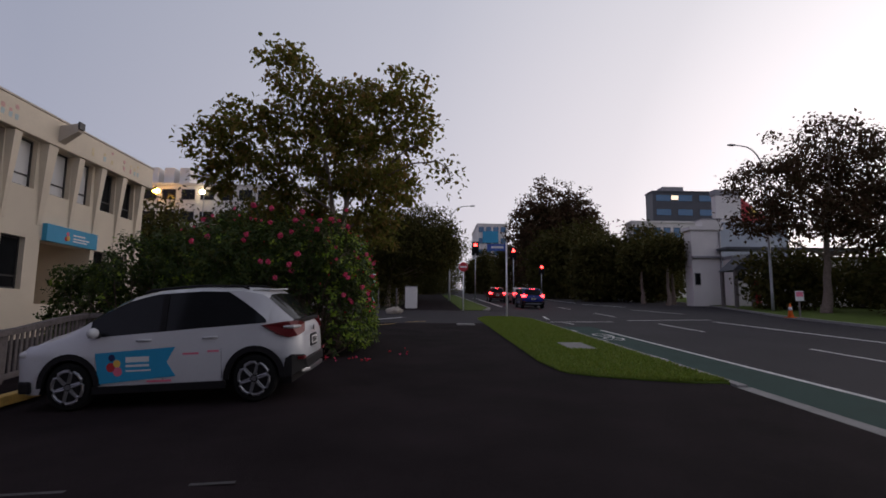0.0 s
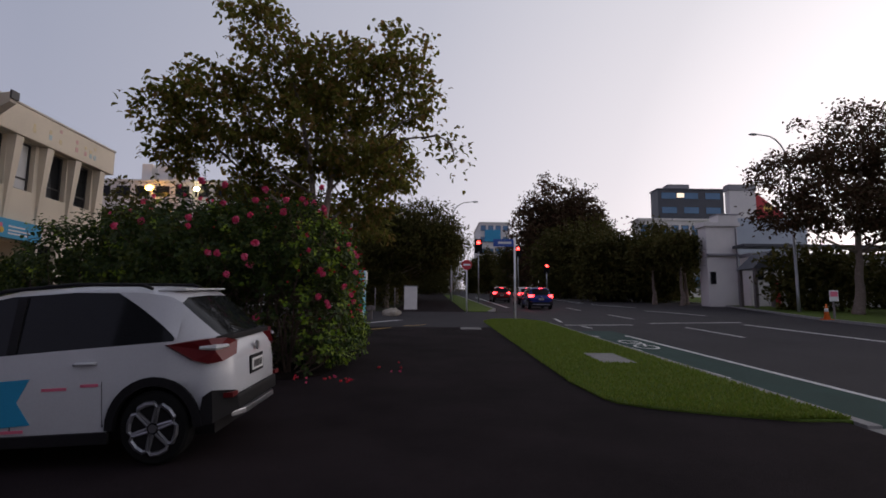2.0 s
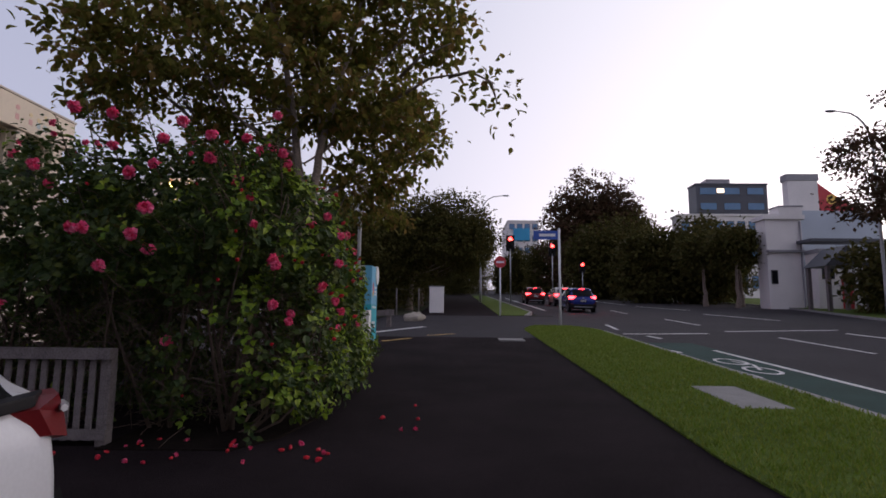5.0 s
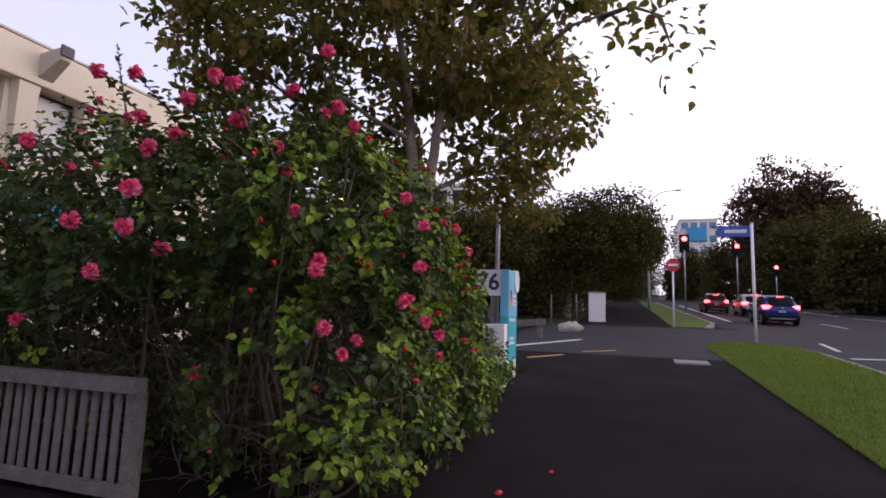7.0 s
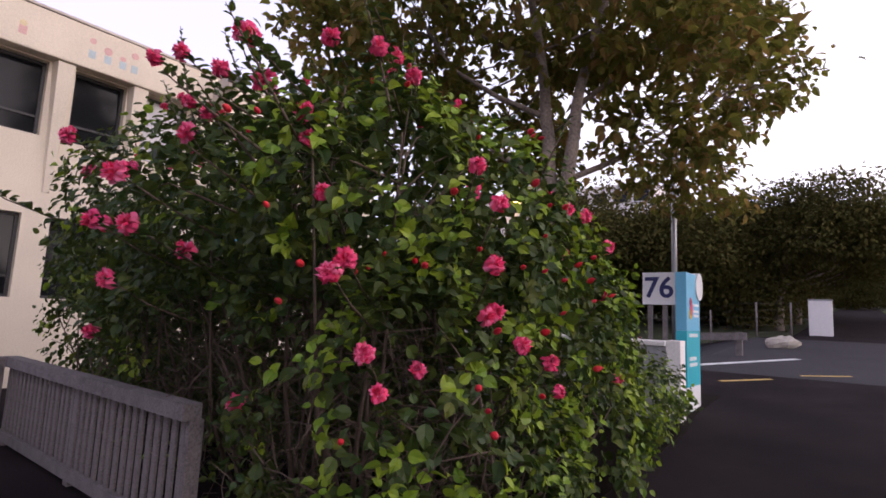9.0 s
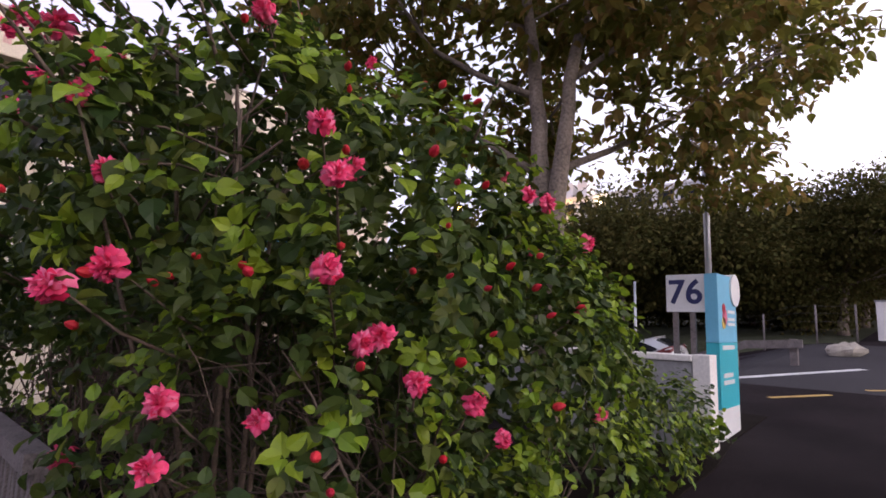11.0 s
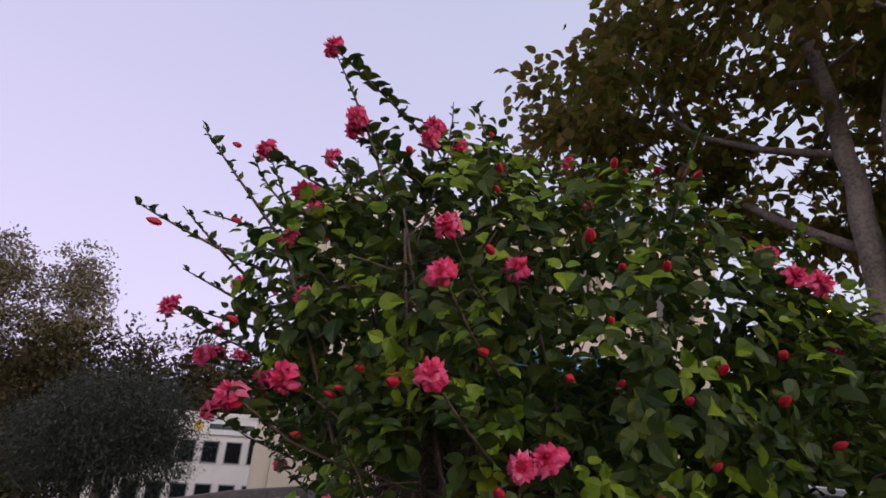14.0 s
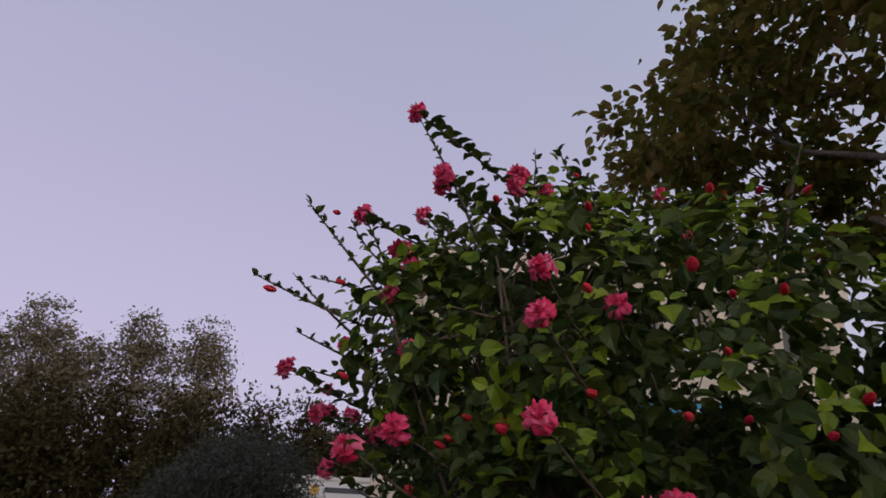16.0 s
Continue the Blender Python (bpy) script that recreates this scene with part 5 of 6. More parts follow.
    for sgn in (1, -1):
        g = Geo()
        g.add([(x, sgn * y, z) for x, y, z in ((-1.76, 0.850, 0.30), (-1.79, 0.852, 0.40), (-1.82, 0.850, 0.55), (-1.90, 0.832, 0.60), (-2.05, 0.66, 0.57), (-2.07, 0.62, 0.40), (-1.9, 0.83, 0.32), (-1.75, 0.6, 0.32), (-1.75, 0.6, 0.56))],
              [(0, 1, 2, 6), (2, 3, 6), (3, 4, 5, 6), (2, 8, 4, 3), (0, 6, 7), (6, 5, 7), (1, 0, 7, 8), (1, 8, 2)])
        part("bumper_corner", g, BLACK, root, "black plastic bumper corner")
    part("tailgate_trim", Geo().prism([(-2.0, -0.55), (-2.0, 0.55), (-1.90, 0.72), (-1.90, -0.72)], 1.0, 1.05), BLACK, root, bevel=0.01)
    part("tailgate_emblem", Geo().disc((-2.045, 0, 0.895), (-1, 0, 0.1), 0.045, 0.012, 12), ALLOY, root)
    part("rear_bumper", Geo().prism([(-2.06, -0.62), (-2.06, 0.62), (-1.9, 0.83), (-1.80, 0.84), (-1.80, -0.84), (-1.9, -0.83)], 0.38, 0.52), BLACK, root, bevel=0.03)
    part("bumper_insert", Geo().prism([(-2.075, -0.45), (-2.075, 0.45), (-1.99, 0.62), (-1.99, -0.62)], 0.32, 0.378), ALLOY, root, bevel=0.015)
    part("front_bumper", Geo().prism([(2.05, -0.5), (2.05, 0.5), (1.9, 0.78), (1.7, 0.85), (1.7, -0.85), (1.9, -0.78)], 0.24, 0.40), BLACK, root, bevel=0.03)
    part("spoiler", Geo().prism([(-1.54, -0.5), (-1.54, 0.5), (-1.3, 0.57), (-1.3, -0.57)], 1.462, 1.482), paint, root, bevel=0.012)
    part("wiper", Geo().tube([(-1.985, 0.0, 1.02), (-1.88, 0.32, 1.12)], [0.012, 0.006], 5), BLACK, root)
    plate = part("number_plate", Geo().box(-2.052, -2.046, -0.165, 0.165, 0.67, 0.78), WHITE_PAINT, root)
    for k in range(6):
        part("lettering", Geo().box(-2.055, -2.0525, -0.135 + 0.046 * k, -0.105 + 0.046 * k, 0.69, 0.76), DARK_FRAME, plate)
    part("plate_surround", Geo().box(-2.045, -2.02, -0.20, 0.20, 0.64, 0.81), BLACK, root)
    if lights_on:
        part("high_brake_lamp", Geo().box(-1.59, -1.56, -0.16, 0.16, 1.44, 1.463), BRAKE, root, "lit red lamp")
    return root


car_pitch = math.degrees(math.atan(0.055))
cx, cy = -3.51, 7.88
park = car(pose(cx, cy, ground_z(cx, cy) + 0.005, 0, 0, 180) @ pose(0, 0, 0, -math.degrees(math.atan(SLOPE)), car_pitch, 0) @ Matrix.Diagonal((0.922, 0.91, 0.975, 1)), CAR_WHITE, "white hatchback with blue banner stickers, parked nose-in", group="")
# banner and printing on its flank
SIDE = 0.8465
g = Geo()
g.add([(x, y, z) for y in (SIDE, SIDE + 0.004) for x, z in ((0.76, 0.33), (0.80, 0.73), (-0.30, 0.77), (-0.18, 0.58), (-0.30, 0.39))], [(0, 1, 2, 3, 4), (9, 8, 7, 6, 5), (0, 5, 6, 1), (1, 6, 7, 2), (2, 7, 8, 3), (3, 8, 9, 4), (4, 9, 5, 0)])
banner = part("banner_sticker", g, BLUE_SIGN, park, "sky blue banner sticker")
for x, z, r, m_ in ((0.57, 0.665, 0.045, NAVY), (0.585, 0.54, 0.06, RED_SIGN), (0.50, 0.585, 0.05, YELLOW_PRINT), (0.49, 0.48, 0.06, PINK_PRINT)):
    part("emblem", Geo().disc((x, SIDE + 0.0035, z), (0, 1, 0), r, 0.003, 16), m_, banner)
for x0, x1, z0, z1 in ((0.06, 0.38, 0.595, 0.665), (0.06, 0.38, 0.535, 0.565), (0.04, 0.38, 0.475, 0.495)):
    part("lettering", Geo().box(x0, x1, SIDE + 0.003, SIDE + 0.007, z0, z1), WHITE_PAINT, banner)
for x0, x1, z0, z1 in ((-0.24, 0.10, 0.325, 0.35), (-0.62, -0.40, 0.66, 0.685), (-0.90, -0.74, 0.68, 0.705)):
    part("lettering", Geo().box(x0, x1, SIDE - 0.001, SIDE + 0.003, z0, z1), PINK_PRINT, park)

hill = math.degrees(math.atan(SLOPE))
for x, y, paint, label in ((6.9, 57, CAR_RED, "dark red car waiting with brake lights lit"), (8.6, 52, CAR_SILVER, "silver car waiting with brake lights lit"), (7.7, 42.0, CAR_BLUE, "dark blue hatchback with brake lights lit on the road")):
    car(pose(x, y, ground_z(x, y) - 0.096, 0, 0, 90) @ pose(0, 0, 0, 0, -hill, 0), paint, label, lights_on=True, crosstar=False, group="cars at the lights")


# ---- poles, signs and signals ----
def letters(text, size, material, parent, m, name="lettering"):
    cu = bpy.data.curves.new("lettering", "FONT")
    cu.body, cu.size, cu.extrude, cu.align_x, cu.align_y = text, size, 0.002, "CENTER", "CENTER"
    cu.offset = size * 0.02
    ob = bpy.data.objects.new("lettering_curve", cu)
    scene.collection.objects.link(ob)
    me = bpy.data.meshes.new_from_object(ob.evaluated_get(bpy.context.evaluated_depsgraph_get()))
    bpy.data.objects.remove(ob)
    me.materials.append(material)
    t = new(name, me)
    t.parent = parent
    t.matrix_basis = m
    return t


px, py = 3.87, 27.2
pz = ground_z(px, py)
street_sign = thing("street_name_sign", pose(px, py, pz), "blue street name blade on a white steel pole", "sign")
part("pole", Geo().tube([(0, 0, -0.2), (0, 0, 3.75)], [0.045, 0.045], 12), WHITE_PAINT, street_sign, smooth=True)
blade = part("blade", Geo().box(-1.0, -0.05, -0.015, 0.015, 3.35, 3.7), STREET_BLUE, street_sign, bevel=0.006)
part("lettering", Geo().box(-0.78, -0.15, -0.019, -0.015, 3.47, 3.58), WHITE_PAINT, blade)
part("pole_cap", Geo().ball((0, 0, 3.76), 0.05, 10), GALV, street_sign)

px, py = 2.08, 34.0
pz = ground_z(px, py)
stop = thing("no_entry_sign", pose(px, py, pz), "round red and white sign on a white pole", "sign")
part("pole", Geo().tube([(0, 0, -0.2), (0, 0, 2.9)], [0.04, 0.04], 10), WHITE_PAINT, stop, smooth=True)
disc = part("sign_disc", Geo().disc((0, -0.045, 2.75), (0, -1, 0), 0.30, 0.012, 28), RED_SIGN, stop)
part("bar", Geo().box(-0.2, 0.2, -0.063, -0.056, 2.70, 2.80), WHITE_PAINT, disc)


def signal(x, y, top, label):
    z = ground_z(x, y)
    s = thing("traffic_signal", pose(x, y, z), label, "traffic light", group="traffic lights")
    part("pole", Geo().tube([(0, 0.1, -0.2), (0, 0.1, top + 0.35)], [0.06, 0.05], 10), GALV, s, smooth=True)
    head = part("signal_head", Geo().box(-0.19, 0.19, -0.12, 0.08, top - 0.75, top + 0.25), BLACK, s, bevel=0.03)
    part("backboard", Geo().box(-0.36, 0.36, 0.085, 0.10, top - 0.95, top + 0.42), BLACK, s)
    for i, m_ in enumerate((SIGNAL_RED, BLACK, BLACK)):
        c = top + 0.06 - 0.32 * i
        part("lens", Geo().disc((0, -0.12, c), (0, -1, 0), 0.19, 0.03, 18), m_, head, "lit red lens" if i == 0 else "")
        v = Geo()
        for k in range(9):
            a = math.pi * k / 8
            for r0, yy in ((0.155, -0.12), (0.165, -0.12), (0.165, -0.34), (0.155, -0.34)):
                v.v.append((r0 * math.cos(a), yy, c + r0 * math.sin(a)))
        v.f = [(4 * i_ + j, 4 * i_ + 4 + j, 4 * i_ + 4 + (j + 1) % 4, 4 * i_ + (j + 1) % 4) for i_ in range(8) for j in range(4)]
        part("visor", v, BLACK, head)
    return s


signal(4.35, 52.0, 5.5, "traffic signal showing red beside the kerb")
signal(9.5, 61.0, 5.6, "traffic signal showing red over the lane")
signal(14.6, 70.0, 4.1, "traffic signal showing red across the road")


def street_lamp(x, y, height, reach, label, turn=180):
    z = ground_z(x, y)
    s = thing("street_lamp", pose(x, y, z, 0, 0, turn), label, "street lamp", group="street lamps")
    pts = [(0, 0, -0.3), (0, 0, 1.2), (0, 0, height * 0.8)]
    rad = [0.12, 0.10, 0.07]
    for k in range(1, 7):
        a = math.pi / 2 * k / 6
        pts.append((reach * 0.75 * (1 - math.cos(a)), 0, height * 0.8 + height * 0.18 * math.sin(a)))
        rad.append(0.065 - 0.004 * k)
    pts.append((reach, 0, height * 0.985))
    rad.append(0.035)
    part("column", Geo().tube(pts, rad, 10), GALV, s, smooth=True)
    part("lantern", Geo().ball((reach + 0.25, 0, height * 0.985), 0.34, 12, (1.0, 0.4, 0.24)), GALV, s, "grey lantern head", smooth=True)
    return s


street_lamp(23.9, 37.0, 12.1, 2.0, "tall curved galvanised street lamp, unlit, on the verge")
street_lamp(2.0, 57.0, 10.4, 2.2, "tall curved galvanised street lamp, unlit, beside the footpath", turn=0)

# pylon sign with the house number
sy = 17.2
sz = ground_z(-1.95, sy)
pylon = thing("pylon_sign", pose(-1.93, sy, sz, 0, 0, 0), "turquoise and blue pylon sign with a round top and house number", "sign")
part("post_panel", Geo().box(-0.07, 0.07, 0.0, 0.74, 0.0, 0.35), WHITE_PAINT, pylon, bevel=0.006)
part("teal_panel", Geo().box(-0.07, 0.07, 0.0, 0.74, 0.354, 1.1), TEAL_SIGN, pylon, "turquoise panel")
body = part("blue_panel", Geo().box(-0.07, 0.07, 0.0, 0.74, 1.104, 1.9), PALE_BLUE, pylon, "pale blue panel")
part("round_top", Geo().disc((-0.09, 0.68, 1.74), (1, 0, 0), 0.2, 0.18, 26), WHITE_PAINT, pylon, "round white emblem disc")
for y_, z_, r, m_ in ((0.22, 1.50, 0.06, RED_SIGN), (0.25, 1.40, 0.09, PINK_PRINT), (0.2, 1.33, 0.07, YELLOW_PRINT)):
    part("emblem", Geo().disc((0.07, y_, z_), (1, 0, 0), r, 0.005, 14), m_, body)
for z_ in (1.45, 1.36, 1.30):
    part("lettering", Geo().box(0.07, 0.075, 0.36, 0.66, z_, z_ + 0.035), WHITE_PAINT, body)
for z_, y1 in ((1.02, 0.5), (0.7, 0.4), (0.62, 0.45)):
    part("lettering", Geo().box(0.07, 0.075, 0.12, y1 + 0.1, z_, z_ + 0.05), WHITE_PAINT, pylon)
number = part("number_board", Geo().box(-0.52, -0.07, 0.02, 0.06, 1.45, 1.90), WHITE_PAINT, pylon, "white board with a navy house number", bevel=0.004)
letters("76", 0.40, NAVY, number, pose(-0.295, 0.017, 1.675, 90, 0, 0))
for x in (-0.42, -0.22):
    part("support", Geo().box(x - 0.03, x + 0.03, 0.03, 0.07, 0.0, 1.446), OLD_WOOD, pylon)

wall_geo = Geo()
wall_geo.box(-5.6, -1.98, 16.65, 16.85, ground_z(-2, 16) - 0.2, 1.86)
structure("wall_low", wall_geo, GREY_WALL, "low grey rendered boundary wall at the corner", bevel=0.015)
cap = Geo().box(-5.65, -1.98, 16.61, 16.89, 1.864, 1.93)
structure("trim_wall_cap", cap, WHITE_WALL, "pale capping on the low boundary wall", bevel=0.01)
part_pier = Geo().box(-1.978, -1.80, 16.63, 16.87, ground_z(-2, 16) - 0.2, 1.94)
structure("wall_pier", part_pier, WHITE_WALL, "white end pier of the low wall", bevel=0.01)
pole = thing("utility_pole", pose(-2.5, 19.1, ground_z(-2.5, 19.1)), "slim grey steel pole behind the number sign", "pole")
part("shaft", Geo().tube([(0, 0, -0.2), (0, 0, 5.8)], [0.05, 0.04], 10), GALV, pole, smooth=True)
pole2 = thing("utility_pole", pose(-9.1, 32, ground_z(-9.1, 32)), "slim grey pole by the side street", "pole")
part("shaft", Geo().tube([(0, 0, -0.2), (0, 0, 4.2)], [0.06, 0.05], 10), GALV, pole2, smooth=True)

# utility cabinet, rock, cone
cab = thing("utility_cabinet", pose(-1.3, 36.5, ground_z(-1.3, 36.5)), "pale roadside utility cabinet on the footpath edge", "cabinet")
part("housing", Geo().box(-0.4, 0.4, -0.25, 0.25, -0.05, 1.42), WHITE_WALL, cab, bevel=0.02)
part("lid", Geo().box(-0.43, 0.43, -0.28, 0.28, 1.424, 1.48), KERB, cab, bevel=0.01)
part("door", Geo().box(-0.34, 0.34, -0.262, -0.252, 0.1, 1.36), WHITE_WALL, cab)
rk = Geo().ball((0, 0, 0.10), 0.42, 14, (1.15, 0.7, 0.55))
rnd2 = random.Random(9)
rk.v = [(x * rnd2.uniform(0.85, 1.12), y * rnd2.uniform(0.85, 1.12), z * rnd2.uniform(0.8, 1.15) + 0.06 * x) for x, y, z in rk.v]
ob = new("boulder", made("boulder", rk, ROCK))
ob.matrix_basis = pose(-1.95, 29.0, ground_z(-1.95, 29.0) + 0.05, 0, 0, 20)
tagged(ob, "pale tan boulder lying beside the side street", "rock")
cone = thing("traffic_cone", pose(19.0, 28.0, ground_z(19, 28) + 0.03), "orange traffic cone with a white band", "cone")
part("base", Geo().box(-0.2, 0.2, -0.2, 0.2, 0.0, 0.04), ORANGE, cone, bevel=0.01)
part("body", Geo().tube([(0, 0, 0.04), (0, 0, 0.75)], [0.15, 0.035], 16), ORANGE, cone, smooth=True)
part("band", Geo().tube([(0, 0, 0.38), (0, 0, 0.55)], [0.103, 0.078], 16), WHITE_PAINT, cone, smooth=True)

marker = thing("notice_post", pose(20.9, 30.0, ground_z(20.9, 30) + 0.02), "small pink and white notice on a post", "sign")
part("post", Geo().box(-0.04, 0.04, -0.04, 0.04, -0.2, 1.0), OLD_WOOD, marker)
notice = part("board", Geo().box(-0.24, 0.24, -0.07, -0.042, 0.85, 1.42), WHITE_PAINT, marker, bevel=0.006)
part("print", Geo().box(-0.2, 0.2, -0.074, -0.071, 1.1, 1.36), PINK_PRINT, notice, "pink printed panel")

# a parked car and guard rail in the side street
car(pose(-8.3, 30.0, ground_z(-8.3, 30.0) + 0.02, 0, 0, 180) @ pose(0, 0, 0, -hill, math.degrees(math.atan(0.33)), 0), CAR_SILVER, "silver car parked in the side street", crosstar=False)
rail = thing("guard_rail", pose(0, 0, 0), "low grey timber guard rail beside the side street", "rail")
for x in (-5.2, -3.9, -2.6):
    z = ground_z(x, 25.8)
    part("post", Geo().box(x - 0.08, x + 0.08, 25.7, 25.86, z - 0.2, z + 0.62), OLD_WOOD, rail, bevel=0.01)
g = Geo()
g.add([(x, y, ground_z(x, 25.7) + dz) for x in (-5.4, -3.6, -2.4) for y, dz in ((25.62, 0.42), (25.7, 0.42), (25.7, 0.62), (25.62, 0.62))], [(4 * i + j, 4 * i + 4 + j, 4 * i + 4 + (j + 1) % 4, 4 * i + (j + 1) % 4) for i in range(2) for j in range(4)] + [(0, 1, 2, 3), (11, 10, 9, 8)])
part("beam", g, OLD_WOOD, rail)

# chain-link fence posts past the side street
link = thing("wire_fence", pose(0, 0, 0), "sagging wire fence on grey posts before the trees", "fence")
prev = None
for x, y in ((-8.5, 33.5), (-6.6, 33.6), (-4.9, 33.8), (-3.3, 34.2), (-2.2, 35.0)):
    z = ground_z(x, y)
    part("post", Geo().tube([(x, y, z - 0.2), (x, y, z + 1.35)], [0.035, 0.035], 8), OLD_WOOD, link, smooth=True)
    if prev:
        for h in (0.15, 0.45, 0.75, 1.05, 1.3):
            part("wire", Geo().tube([(prev[0], prev[1], ground_z(*prev) + h), ((prev[0] + x) / 2, (prev[1] + y) / 2, z + h - 0.04), (x, y, z + h)], [0.005] * 3, 4), DARK_FRAME, link)
    prev = (x, y)


# ---- trees round about ----
def dense(x, y, h, w, seed, material=FAR_LEAF, label="dark dense evergreen tree with a rounded crown", count=26000, size=0.33, low=0.12, name="evergreen_tree", skirt=True):
    z = ground_z(x, y)
    lobes = [(0, 0, h * 0.66, w * 0.75, w * 0.75, h * 0.34), (-w * 0.42, 0.1, h * 0.5, w * 0.58, w * 0.6, h * 0.32), (w * 0.42, -0.1, h * 0.5, w * 0.58, w * 0.6, h * 0.32), (0, -w * 0.35, h * (0.3 + low * 0.4), w * 0.7, w * 0.5, h * 0.28), (0, 0, h * 0.16, w * 0.85, w * 0.75, h * 0.17)]
    if not skirt:
        lobes = lobes[:3] + [(0, -w * 0.55, h * 0.56, w * 0.85, w * 0.5, h * 0.22), (0.2 * w, -w * 0.75, h * 0.45, w * 0.6, w * 0.3, h * 0.12)]
    return tree(name, (x, y, z), lobes, h * 0.03, None, material, label, count, size, seed=seed, clump=0.4, per=12, far=True, limbs=False, shell=0.12)


def overhanging(x, y, seed):
    """An evergreen rooted beside the footpath, its crown domed over it and open beneath."""
    lobes = [(2.6, 0, 6.1, 2.9, 2.8, 1.7), (0.4, 0.2, 6.0, 2.8, 2.8, 1.6), (4.3, -0.2, 4.7, 1.9, 2.4, 1.4), (1.8, -1.4, 4.6, 3.2, 1.9, 1.6), (-1.2, 0, 4.0, 2.0, 2.4, 2.2), (-1.0, -0.4, 1.9, 1.9, 2.0, 1.9), (-2.4, 0.3, 3.4, 1.6, 2.0, 2.8), (0.2, 0.8, 3.2, 1.6, 1.8, 1.6), (3.2, 1.2, 4.6, 2.6, 2.2, 1.5)]
    return tree("evergreen_tree", (x, y, ground_z(x, y)), lobes, 0.22, None, FAR_LEAF, "dark evergreen tree domed over the footpath", 42000, 0.2, seed=seed, clump=0.3, per=14, far=True, limbs=False, shell=0.3)


for i, (x, y) in enumerate(((-3.4, 42.0), (-3.2, 50.0), (-3.0, 59.0), (-3.0, 70.0))):
    overhanging(x, y, 20 + i)
for i, (x, y, h, w) in enumerate(((-7.6, 39.8, 7.3, 3.4), (-12.5, 38.5, 7.8, 4.0), (-18.5, 38, 5.5, 4.2), (-25, 40, 5.0, 4.5), (-9, 50, 7, 4.5), (-32, 42, 5.2, 5), (-12.6, 24.8, 7.6, 2.9), (-5.6, 45.5, 6.8, 2.6), (-13, 47, 7, 4.2), (-17, 45, 6, 4), (-6.0, 55, 7, 3.2), (-1.5, 96, 7.5, 5.0), (2.0, 120, 8, 6), (-8, 84, 8, 5))):
    dense(x, y, h, w, 30 + i, size=0.24, count=32000, skirt=i not in (0, 1))
for i, (x, y, h, w, m_) in enumerate(((21.0, 95, 20.5, 7.2, RUST_LEAF), (26.5, 96, 19, 5.4, RUST_LEAF), (20, 62, 8.2, 4.0, FAR_LEAF), (24.5, 61, 8.6, 4.2, FAR_LEAF), (17.8, 76, 10, 4.5, FAR_LEAF), (23, 78, 12, 5, FAR_LEAF), (29, 68, 9, 4.5, FAR_LEAF), (16.5, 105, 11, 5, FAR_LEAF))):
    dense(x, y, h, w, 40 + i, m_, "dark russet tree beyond the road" if m_ is RUST_LEAF else "dark roadside tree beyond the road", 30000 if m_ is RUST_LEAF else 15000, 0.55 if m_ is RUST_LEAF else 0.42, name="roadside_tree")
for i, (x, y, h, w) in enumerate(((11.2, 112, 9.5, 2.4), (13.8, 118, 9, 3.2), (9.6, 122, 8, 2.6))):
    dense(x, y, h, w, 160 + i, FAR_LEAF, "dark slender evergreen before the office tower", 9000, 0.42, name="conifer")
for i, (x, y, h) in enumerate(((22.6, 50.5, 6.4), (24.4, 53.5, 6.6), (21.3, 53.5, 6.2))):
    tree("small_street_tree", (x, y, ground_z(x, y)), [(-0.9, 0, h * 0.7, 1.4, 1.2, 1.3), (0.9, 0.2, h * 0.72, 1.4, 1.2, 1.4), (0, -0.3, h * 0.85, 1.5, 1.3, 1.0)], 0.22, None, FAR_LEAF, "gnarled small street tree with thick forked trunk", 4200, 0.3, seed=60 + i, clump=0.35, per=12, fork=0.3)
z = ground_z(25.6, 34.2)
tree("spreading_tree", (25.6, 34.2, z), [(-3.4, -0.4, 8.4, 2.4, 2.4, 1.5), (-4.2, -0.5, 6.2, 1.8, 2.0, 1.1), (0.8, 0, 10.6, 3.2, 3.0, 2.2), (3.8, 0, 9.2, 3.2, 3.0, 2.4), (-1.0, -0.6, 6.4, 3.4, 2.6, 1.5), (3.0, -0.5, 6.0, 3.4, 2.6, 1.8), (6.5, 0, 7.0, 3.2, 3.0, 2.6)], 0.3, None, RUST_LEAF, "spreading russet tree with airy layered crown", 30000, 0.26, seed=71, clump=0.36, per=34)
for i, (x, y) in enumerate(((30, 30), (27, 40), (33, 36), (36, 44), (31, 26), (38, 30))):
    dense(x, y, 5.2, 3.6, 80 + i, FAR_LEAF, "dark dense shrub beyond the verge", 5000, 0.4, name="large_shrub")

